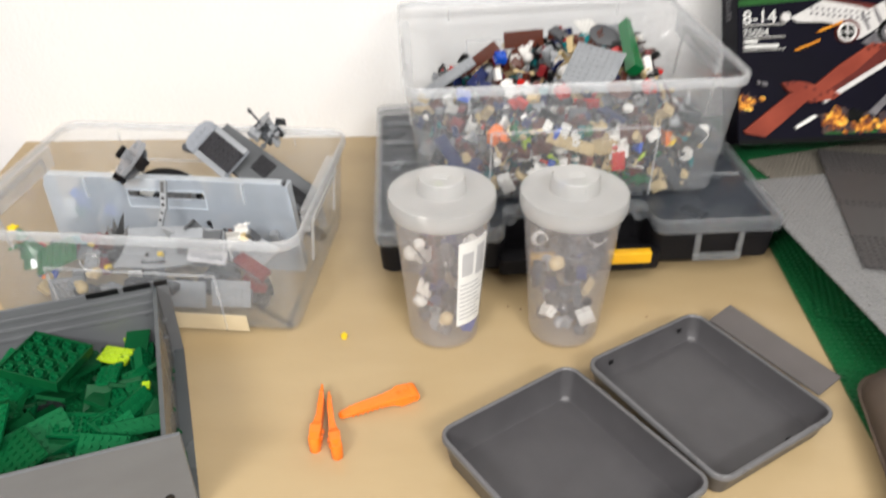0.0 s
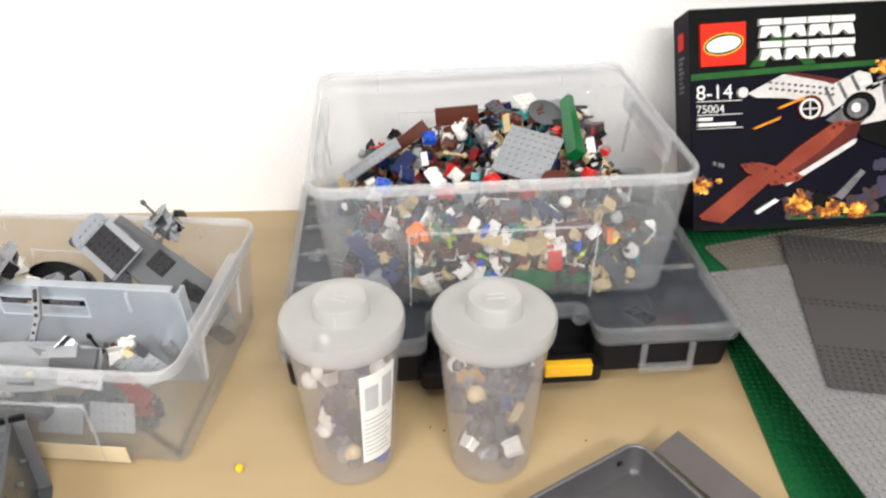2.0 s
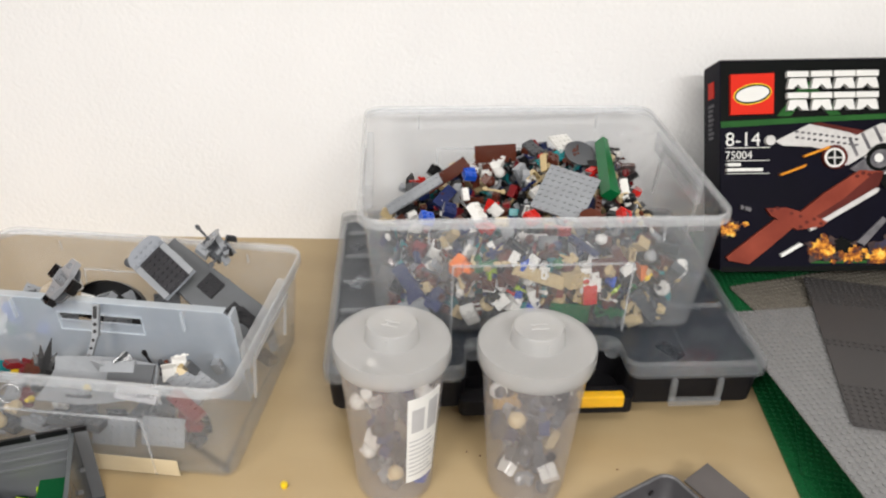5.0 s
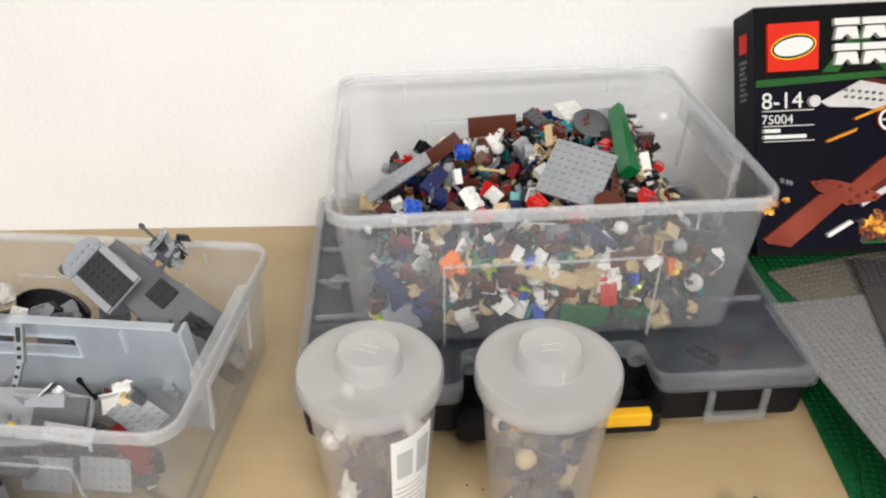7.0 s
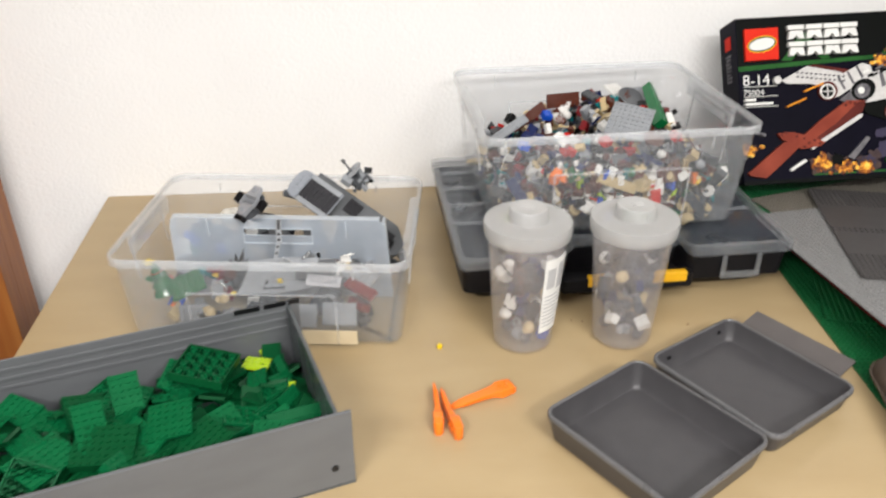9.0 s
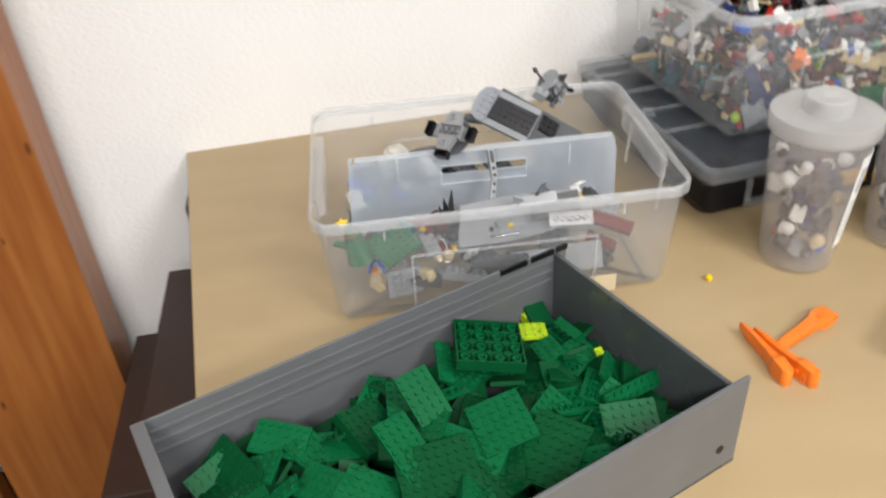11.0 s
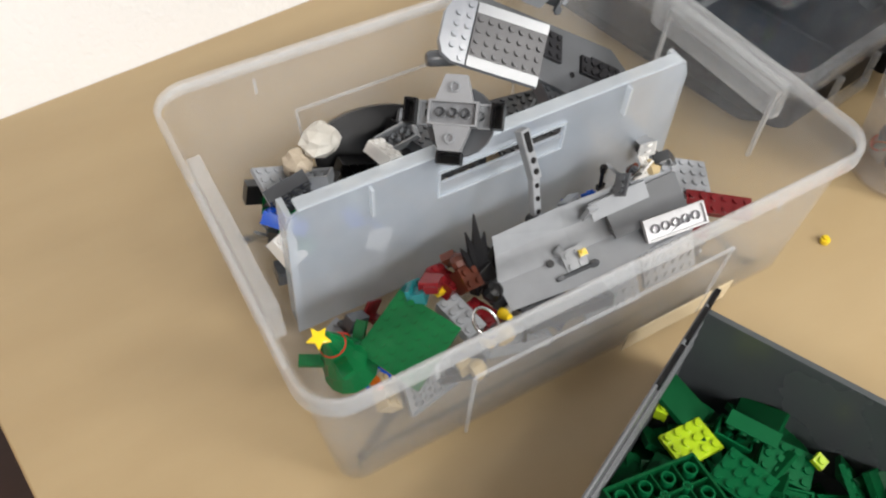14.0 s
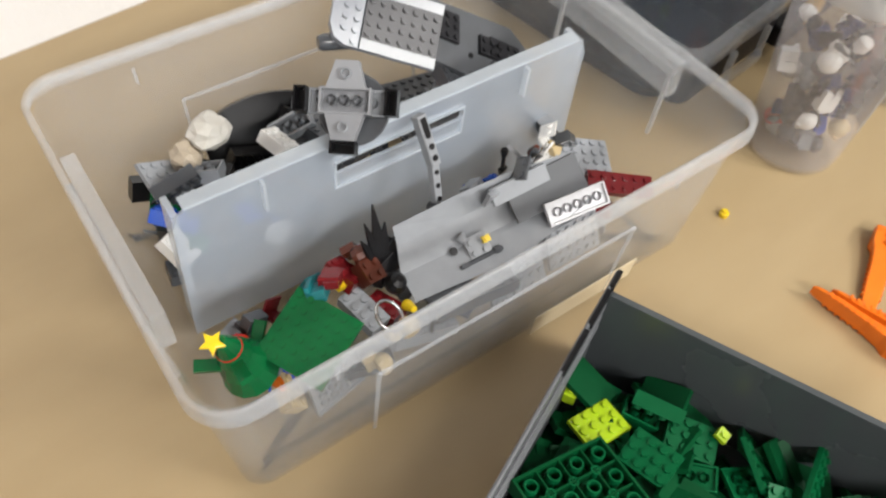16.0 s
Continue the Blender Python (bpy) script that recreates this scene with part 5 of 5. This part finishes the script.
# turret on top
tu = thing("toy_turret", pose(-0.182, -0.285, 0.888, 25, 30, -20), "grey toy gun turret on the ship parts", "toy ship")
part("base", brick_mesh(4, 3, 0.0096, G2), None, tu)
part("dish", odd_mesh("disc", G1), None, tu, m=pose(-0.006, 0, 0.0185, 10, -62))
part("arm", brick_mesh(1, 4, 0.0096, G1), None, tu, m=pose(0.004, 0.004, 0.01, 0, 0, 70))
for q in (pose(-0.018, 0, 0.018, 0, -60), pose(0.016, 0.006, 0.016, 30, 40), pose(0.012, -0.01, 0.014, -60, 10)):
    part("gun", odd_mesh("bar", BK if q.translation.x > 0.013 else G2), None, tu, m=q)
for q, c, kd in ((pose(0.006, 0.01, 0.012, 0, 80, 30), G2, "bracket"), (pose(-0.008, -0.012, 0.004, 40, 0, 0), G1, "slope"), (pose(0.018, -0.004, 0.004, 0, 30, 60), G1, "claw"), (pose(0.0, 0.006, -0.006, 180, 0, 0), G2, "wheel")):
    part("detail", odd_mesh(kd, c), None, tu, m=q)
part("bracket", odd_mesh("bracket", G1), None, tu, m=pose(0.012, 0, 0.01, 0, 30))
# cross-shaped piece seen from below
cr = thing("toy_cross_piece", frame_of((-0.325, -0.385, 0.903), (0.03, -0.03, 0.004), (0.027, 0.03, 0.033)), "grey cross-shaped toy ship nose lying upside down", "toy ship")
part("core", brick_mesh(4, 2, 0.0064, mid_grey, False), None, cr, m=pose(0, 0, 0, 180))
part("core_plate", brick_mesh(6, 2, 0.0032, G1, False), None, cr, m=pose(0, 0, -0.0068, 180))
for s in (-1, 1):
    part("tail", Geo().prism([(-0.012, s * 0.008), (0.012, s * 0.008), (0.007, s * 0.024), (-0.007, s * 0.024)][::s], -0.0068, -0.0004), mid_grey, cr)
    part("tail_ring", Geo().turned([(0.0024, 0), (0.0034, 0), (0.0034, 0.002), (0.0024, 0.002)], 12), G1, cr, m=pose(0, s * 0.016, -0.0002))
    part("end_clip", brick_mesh(1, 2, 0.0096, BK), None, cr, m=pose(s * 0.028, 0, 0, 180))
part("end_clip", brick_mesh(2, 1, 0.0096, BK), None, cr, m=pose(0, -0.028, -0.001, 180))
part("dish_under", odd_mesh("disc", G2), None, cr, m=pose(0.004, -0.004, -0.014) @ Matrix.Diagonal((1.4, 1.4, 1.5, 1)))
# light grey arm leaning on the divider
arm = thing("toy_lever", frame_of((-0.281, -0.417, 0.853), (-0.002, 0.03, 0.054), (0.9, 0.1, 0)), "light grey jointed toy arm leaning on the divider", "toy arm")
part("beam", Geo().box(-0.004, -0.0038, -0.0038, 0.032, 0.0038, 0.0038), G1, arm, bevel=0.001)
for x in (0.002, 0.01, 0.018, 0.026):
    part("pin_hole", Geo().cyl(0, 0, 0, 0.0005, 0.0022, 10), BK, arm, m=pose(x, 0, -0.0043))
part("lower_beam", Geo().box(-0.03, -0.003, -0.003, 0.002, 0.003, 0.003, pose(0, 0, 0, 0, 0, 14)), G1, arm, bevel=0.0008)
for x in (-0.008, -0.017, -0.026):
    part("pin_hole", Geo().cyl(0, 0, 0, 0.0005, 0.0018, 10), BK, arm, m=pose(0, 0, 0, 0, 0, 14) @ pose(x, 0, -0.0035))
part("slot", Geo().box(0.019, -0.0022, -0.0042, 0.03, 0.0022, -0.0037), BK, arm)
part("joint", Geo().cyl(0, 0, -0.005, 0.005, 0.0048, 12), BK, arm, smooth=40, m=pose(-0.032, -0.009, 0))
# half hull in the front bay
hh = thing("toy_hull", frame_of((-0.262, -0.462, 0.822), (0.135, -0.022, 0.022), (0.0, 0.05, 0.03)), "light grey faceted toy ship hull lying in the tub", "toy ship")
shellp = [[(-0.07, -0.024, 0.002), (-0.07, -0.006, -0.006), (-0.062, 0.018, -0.004), (-0.062, 0.026, 0.004), (-0.064, 0.026, 0.0065), (-0.066, 0.014, -0.001), (-0.072, -0.004, -0.003), (-0.072, -0.024, 0.0045)],
          [(-0.015, -0.028, 0.004), (-0.015, -0.008, -0.008), (-0.015, 0.014, -0.006), (-0.015, 0.026, 0.006), (-0.015, 0.026, 0.0085), (-0.015, 0.012, -0.003), (-0.015, -0.006, -0.005), (-0.015, -0.028, 0.0065)],
          [(0.02, -0.026, 0.005), (0.02, -0.008, -0.006), (0.02, 0.012, -0.004), (0.02, 0.024, 0.008), (0.02, 0.024, 0.0105), (0.02, 0.01, -0.001), (0.02, -0.006, -0.003), (0.02, -0.026, 0.0075)],
          [(0.068, -0.016, 0.004), (0.068, -0.006, -0.002), (0.068, 0.01, 0.0), (0.068, 0.018, 0.006), (0.068, 0.018, 0.0085), (0.068, 0.009, 0.003), (0.068, -0.005, 0.001), (0.068, -0.016, 0.0065)]]
part("shell", Geo().loft(shellp), G1, hh, bevel=0.0)
part("panel", Geo().box(-0.01, -0.013, 0, 0.045, 0.013, 0.003), body_grey, hh, m=pose(0.022, 0.004, 0.006, 8))
part("panel", Geo().box(-0.012, -0.006, 0, 0.03, 0.006, 0.003), G1, hh, m=pose(0.014, 0.014, 0.0095, 20))
part("fin", Geo().prism([(0, 0), (0.018, 0), (0.002, 0.02)], -0.0015, 0.0015), G1, hh, m=pose(-0.004, 0.012, 0.006, 80, 0, 10))
part("hatch", brick_mesh(2, 2, 0.0032, G1), None, hh, m=pose(-0.018, -0.01, -0.002))
part("hatch", brick_mesh(1, 1, 0.0096, PL["yellow"]), None, hh, m=pose(-0.012, -0.008, 0.0) @ Matrix.Diagonal((0.7, 0.6, 0.6, 1)))
for q, c, kd in ((pose(-0.026, 0.002, -0.002, 90, 0, 20), G1, "cone"), (pose(-0.02, -0.018, 0.002, 0, 90, 0), G2, "bar"), (pose(0.03, 0.02, 0.008, 30, 0, 50), G2, "bracket")):
    part("fitting", odd_mesh(kd, c), None, hh, m=q)
part("pin_hole", Geo().cyl(0, 0, 0, 0.001, 0.0028, 12), BK, hh, m=pose(-0.034, -0.006, -0.002))
solo("toy_plate", brick_mesh(6, 2, 0.0032, pale_grey), None, pose(-0.212, -0.488, 0.83, 222, 0, -9), "light grey plate showing its underside", "brick")
solo("toy_wedge", brick_mesh(6, 2, 0.0064, PL["dark_red"]), None, pose(-0.163, -0.482, 0.81, 20, 8, -36), "dark red studded brick", "brick")
solo("toy_wing", brick_mesh(6, 4, 0.0032, G1), None, pose(-0.168, -0.447, 0.812, 12, 14, -28), "light grey wing plate with studs", "brick")
for x, y, z, c, k, rot in ((-0.207, -0.432, 0.82, "dark_grey", "bar", (20, 10, 0)), (-0.195, -0.44, 0.818, "white", "bracket", (30, 0, 20)), (-0.183, -0.436, 0.814, "tan", "slope", (0, 20, 10)), (-0.2, -0.425, 0.81, "light_grey", "claw", (0, 50, 0)),
                           (-0.235, -0.43, 0.8, "blue", "bracket", (40, 30, 0)), (-0.245, -0.435, 0.795, "dark_grey", "slope", (10, 50, 20)), (-0.36, -0.478, 0.795, "tan", "head", (50, 20, 0)), (-0.375, -0.487, 0.78, "tan", "curl", (0, 80, 0)),
                           (-0.34, -0.47, 0.8, "yellow", "cone", (60, 0, 0)), (-0.378, -0.432, 0.818, "dark_red", "trapezoid", (80, 20, 40)), (-0.39, -0.436, 0.814, "teal", "hips", (70, 30, 50)), (-0.352, -0.43, 0.816, "brown", "curl", (20, 60, 0)), (-0.34, -0.455, 0.804, "black", "curl", (20, 20, 0)), (-0.35, -0.482, 0.8, "tan", "helmet", (50, 20, 0)), (-0.44, -0.43, 0.8, "red", "head", (50, 20, 0)), (-0.428, -0.425, 0.795, "dark_grey", "hips", (0, 30, 10)), (-0.223, -0.425, 0.824, "black", "bar", (10, -12, 0)), (-0.2, -0.43, 0.822, "brown", "cone", (20, 0, 0)), (-0.188, -0.428, 0.826, "white", "bracket", (60, 10, 40)), (-0.176, -0.432, 0.82, "dark_grey", "hips", (30, 50, 0)), (-0.255, -0.428, 0.812, "light_grey", "slope", (50, 10, 20)), (-0.243, -0.425, 0.815, "blue", "bar", (40, 20, 0)), (-0.41, -0.425, 0.79, "dark_red", "bracket", (0, 40, 20)), (-0.43, -0.455, 0.775, "orange", "cone", (70, 0, 0))):
    solo("toy_piece", odd_mesh(k, PL[c]), None, pose(x, y, z, *rot), "small %s toy piece in the tub" % c.replace("_", " "), "toy piece", "pieces in the left tub")
for x, y, z, nx, ny, h, c, rot in ((-0.365, -0.433, 0.805, 2, 3, 0.0096, "dark_red", (10, 30, 20)), (-0.352, -0.441, 0.81, 2, 2, 0.0096, "brown", (30, 20, 10)), (-0.385, -0.425, 0.803, 2, 1, 0.0096, "teal", (20, 30, 20)), (-0.372, -0.44, 0.812, 1, 1, 0.0032, "yellow", (10, 30, 20)),
                                   (-0.365, -0.457, 0.795, 2, 4, 0.0096, "light_grey", (10, 0, 10)), (-0.352, -0.462, 0.79, 2, 3, 0.0096, "dark_red", (0, 10, 20)), (-0.41, -0.44, 0.79, 1, 2, 0.0096, "red", (10, 10, 50)), (-0.43, -0.43, 0.78, 2, 6, 0.0032, "light_grey", (10, 0, 20)),
                                   (-0.405, -0.46, 0.808, 6, 6, 0.0032, "green", (6, -16, 22)), (-0.398, -0.476, 0.768, 5, 4, 0.0032, "light_grey", (258, 0, 8)), (-0.33, -0.475, 0.76, 2, 6, 0.0096, "light_grey", (10, 10, 80)), (-0.25, -0.478, 0.768, 6, 4, 0.0032, "light_grey", (60, 0, -3)),
                                   (-0.195, -0.478, 0.77, 6, 4, 0.0032, "light_grey", (65, 0, -3)), (-0.29, -0.48, 0.775, 2, 8, 0.0096, "dark_grey", (0, 10, 80)), (-0.17, -0.47, 0.775, 2, 4, 0.0096, "dark_red", (0, 30, 40)), (-0.38, -0.47, 0.76, 2, 6, 0.0096, "dark_grey", (0, 0, 70)),
                                   (-0.3, -0.45, 0.765, 4, 8, 0.0032, "dark_grey", (5, 5, 30)), (-0.22, -0.45, 0.768, 4, 6, 0.0096, "dark_grey", (8, 5, -20)), (-0.43, -0.462, 0.765, 2, 3, 0.0096, "tan", (20, 50, 0)),
                                   # behind the divider
                                   (-0.432, -0.335, 0.81, 2, 4, 0.0096, "blue", (20, 40, 60)), (-0.44, -0.35, 0.805, 2, 3, 0.0096, "white", (40, 10, 30)), (-0.43, -0.345, 0.8, 2, 3, 0.0096, "green", (0, 30, 10)), (-0.418, -0.312, 0.828, 2, 4, 0.0096, "dark_grey", (150, 60, 60)),
                                   (-0.42, -0.3, 0.815, 4, 4, 0.0032, "light_grey", (20, 30, 10)), (-0.395, -0.312, 0.826, 2, 3, 0.0096, "light_grey", (170, 20, 50)), (-0.327, -0.31, 0.826, 2, 4, 0.0096, "light_grey", (150, -20, 80)), (-0.345, -0.32, 0.82, 2, 3, 0.0096, "white", (10, 30, 20)),
                                   (-0.36, -0.345, 0.8, 4, 6, 0.0032, "dark_grey", (20, 10, 40)), (-0.3, -0.33, 0.81, 4, 6, 0.0096, "dark_grey", (10, 10, 20)), (-0.25, -0.3, 0.8, 4, 8, 0.0032, "dark_grey", (20, 0, 20)), (-0.2, -0.345, 0.81, 4, 8, 0.0096, "dark_grey", (30, 30, 10)),
                                   (-0.17, -0.36, 0.82, 2, 4, 0.0096, "dark_grey", (20, 50, 20)), (-0.4, -0.29, 0.78, 6, 8, 0.0032, "dark_grey", (4, 2, 20)), (-0.3, -0.29, 0.77, 8, 8, 0.0032, "dark_grey", (4, 2, 20)), (-0.2, -0.3, 0.77, 8, 8, 0.0032, "dark_grey", (4, 2, -10)),
                                   (-0.16, -0.39, 0.8, 2, 4, 0.0096, "light_grey", (20, 70, 20)), (-0.122, -0.313, 0.775, 2, 4, 0.0096, "light_grey", (10, 80, 30)), (-0.125, -0.33, 0.758, 2, 4, 0.0096, "dark_grey", (10, 20, 60)), (-0.43, -0.35, 0.775, 2, 5, 0.0096, "dark_grey", (10, 0, 80))):
    solo("toy_brick", brick_mesh(nx, ny, h, PL[c]), None, pose(x, y, z, *rot), "%s toy brick among the ship parts in the tub" % c.replace("_", " "), "brick", "pieces in the left tub")
random.seed(42)
for k in range(24):
    c = ("dark_grey", "black", "white", "blue", "light_grey", "dark_grey", "green", "black")[k % 8]
    q = pose(random.uniform(-0.436, -0.35), random.uniform(-0.348, -0.29), T + random.uniform(0.045, 0.072), *(random.uniform(0, 360) for _ in range(3)))
    me = brick_mesh(random.choice((1, 2)), random.choice((2, 3)), random.choice((0.0032, 0.0096)), PL[c]) if k % 3 else odd_mesh(random.choice(("slope", "hips", "wheel", "curl")), PL[c])
    solo("toy_brick", me, None, q, "%s toy brick among the ship parts in the tub" % c.replace("_", " "), "brick", "pieces in the left tub")
random.seed(41)
for k in range(46):
    back = k < 28
    x = random.uniform(-0.44, -0.16) if back else random.uniform(-0.43, -0.15)
    y = random.uniform(-0.346, -0.285) if back else random.uniform(-0.472, -0.432)
    z = T + random.uniform(0.015, 0.07 if back and x < -0.3 else 0.045)
    c = random.choice(("dark_grey", "dark_grey", "light_grey", "black", "white", "light_grey", "dark_grey", "blue" if x < -0.4 else "black"))
    me = brick_mesh(random.choice((1, 2, 2)), random.choice((2, 3, 4)), random.choice((0.0032, 0.0096)), PL[c]) if random.random() < 0.6 else odd_mesh(random.choice(kinds), PL[c])
    solo("toy_brick", me, None, pose(x, y, z, *(random.uniform(0, 360) for _ in range(3))), "%s toy brick among the ship parts in the tub" % c.replace("_", " "), "brick", "pieces in the left tub")
# black spiky piece
wingp = thing("toy_wing_piece", pose(-0.338, -0.442, 0.808, 65, 0, 20), "black spiky toy wing piece in the tub", "toy piece")
part("base", Geo().box(-0.012, -0.008, -0.004, 0.01, 0.006, 0.004), BK, wingp, bevel=0.001)
for a, b, l in ((72, 0, 0.044), (88, 10, 0.036), (104, 14, 0.03), (56, -10, 0.03), (25, 0, 0.024)):
    sp = Geo().loft([[(0, -0.0065, -0.002), (0, 0.005, -0.001), (0, 0.005, 0.001), (0, -0.005, 0.001)], [(l * 0.6, -0.003, -0.001), (l * 0.6, 0.004, -0.001), (l * 0.6, 0.004, 0.001), (l * 0.6, -0.003, 0.001)], [(l, -0.0003, -0.0004), (l, 0.0003, -0.0004), (l, 0.0003, 0.0004), (l, -0.0003, 0.0004)]])
    part("spike", sp, BK, wingp, m=pose(0, 0, 0, b, 0, a))
solo("toy_cape", Geo().prism([(-0.02, 0), (0.016, 0.004), (0.02, 0.03), (0, 0.024), (-0.014, 0.034)], -0.001, 0.001), BK, pose(-0.325, -0.44, 0.79, 60, 10, -10), "black flat toy piece in the tub", "toy piece")
# metal ring
solo("metal_ring", Geo().turned([(0.0105 + 0.0012 * math.cos(q), 0.0012 * math.sin(q)) for q in (2 * math.pi * i / 8 for i in range(8))], 28), chrome, pose(-0.358, -0.477, 0.812, 20, 30, 0), "bright metal ring among the toy pieces", "ring", smooth=60)
# black curved screen piece behind the divider
sc = Geo()
arc = [(0.058 * math.cos(radians(a)), 0.032 * math.sin(radians(a))) for a in range(20, 165, 12)]
sc.prism(arc + [(-0.054, -0.03), (0.054, -0.03)], -0.002, 0.001)
sc.loft([[(x, y, 0) for x, y in arc] + [(x * 0.95, y * 0.94, 0) for x, y in arc[::-1]], [(x, y, 0.007) for x, y in arc] + [(x * 0.95, y * 0.94, 0.007) for x, y in arc[::-1]]])
solo("toy_canopy", sc, BK, pose(-0.33, -0.28, 0.799, 58, 0, -14) @ Matrix.Scale(0.88, 4), "black curved toy canopy behind the divider", "toy piece", smooth=40)
# white crumpled lump
lump = Geo()
random.seed(14)
rings = []
for j in range(7):
    ph = math.pi * (j + 0.4) / 7.8
    rings.append([((0.019 * math.sin(ph) * random.uniform(0.75, 1.15)) * math.cos(2 * math.pi * i / 10), (0.014 * math.sin(ph) * random.uniform(0.75, 1.15)) * math.sin(2 * math.pi * i / 10), -0.013 * math.cos(ph) * random.uniform(0.8, 1.1)) for i in range(10)])
lump.loft(rings)
solo("white_lump", lump, textured("white_chalky", (0.72, 0.7, 0.65), (0.6, 0.57, 0.5), 0.6, 80, bump=0.5), pose(-0.378, -0.288, 0.83, 20, 20, 30), "white crumpled lump among the toy pieces", "toy piece")
solo("tan_lump", lump, textured("tan_chalky", (0.55, 0.47, 0.36), (0.42, 0.35, 0.26), 0.6, 80, bump=0.5), pose(-0.4, -0.294, 0.822, 60, 10, 80) @ Matrix.Scale(0.85, 4), "pale tan crumpled lump among the toy pieces", "toy piece")
# little tree with a star
tree = thing("toy_tree", pose(-0.441, -0.447, 0.79, -6, -14, 20), "small green brick-built toy tree with a yellow star in the tub", "toy tree")
for z, r in ((0.0, 0.019), (0.013, 0.0155), (0.026, 0.0115)):
    part("tier", Geo().cyl(0, 0, z, z + 0.021, r, 14, r * 0.3), PL["green"], tree, bevel=0.0006)
for z, a in ((0.006, 20), (0.018, 130), (0.03, 250)):
    part("branch", brick_mesh(1, 3, 0.0032, PL["green"], False), None, tree, m=pose(0.018 * math.cos(radians(a)), 0.014 * math.sin(radians(a)), z, 20, 0, a - 90))
part("garland", Geo().turned([(0.0078 + 0.0009 * math.cos(q), 0.034 + 0.0009 * math.sin(q)) for q in (2 * math.pi * i / 6 for i in range(6))], 16), PL["red"], tree)
star = Geo().prism([((0.0115 if i % 2 == 0 else 0.0055) * math.sin(math.pi * i / 5), (0.0115 if i % 2 == 0 else 0.0055) * math.cos(math.pi * i / 5)) for i in range(10)][::-1], -0.002, 0.002)
part("star", star, PL["yellow"], tree, "yellow star", bevel=0.0005, m=pose(-0.004, 0, 0.051, 20, 10, -10) @ Matrix.Diagonal((0.68, 0.68, 0.8, 1)))
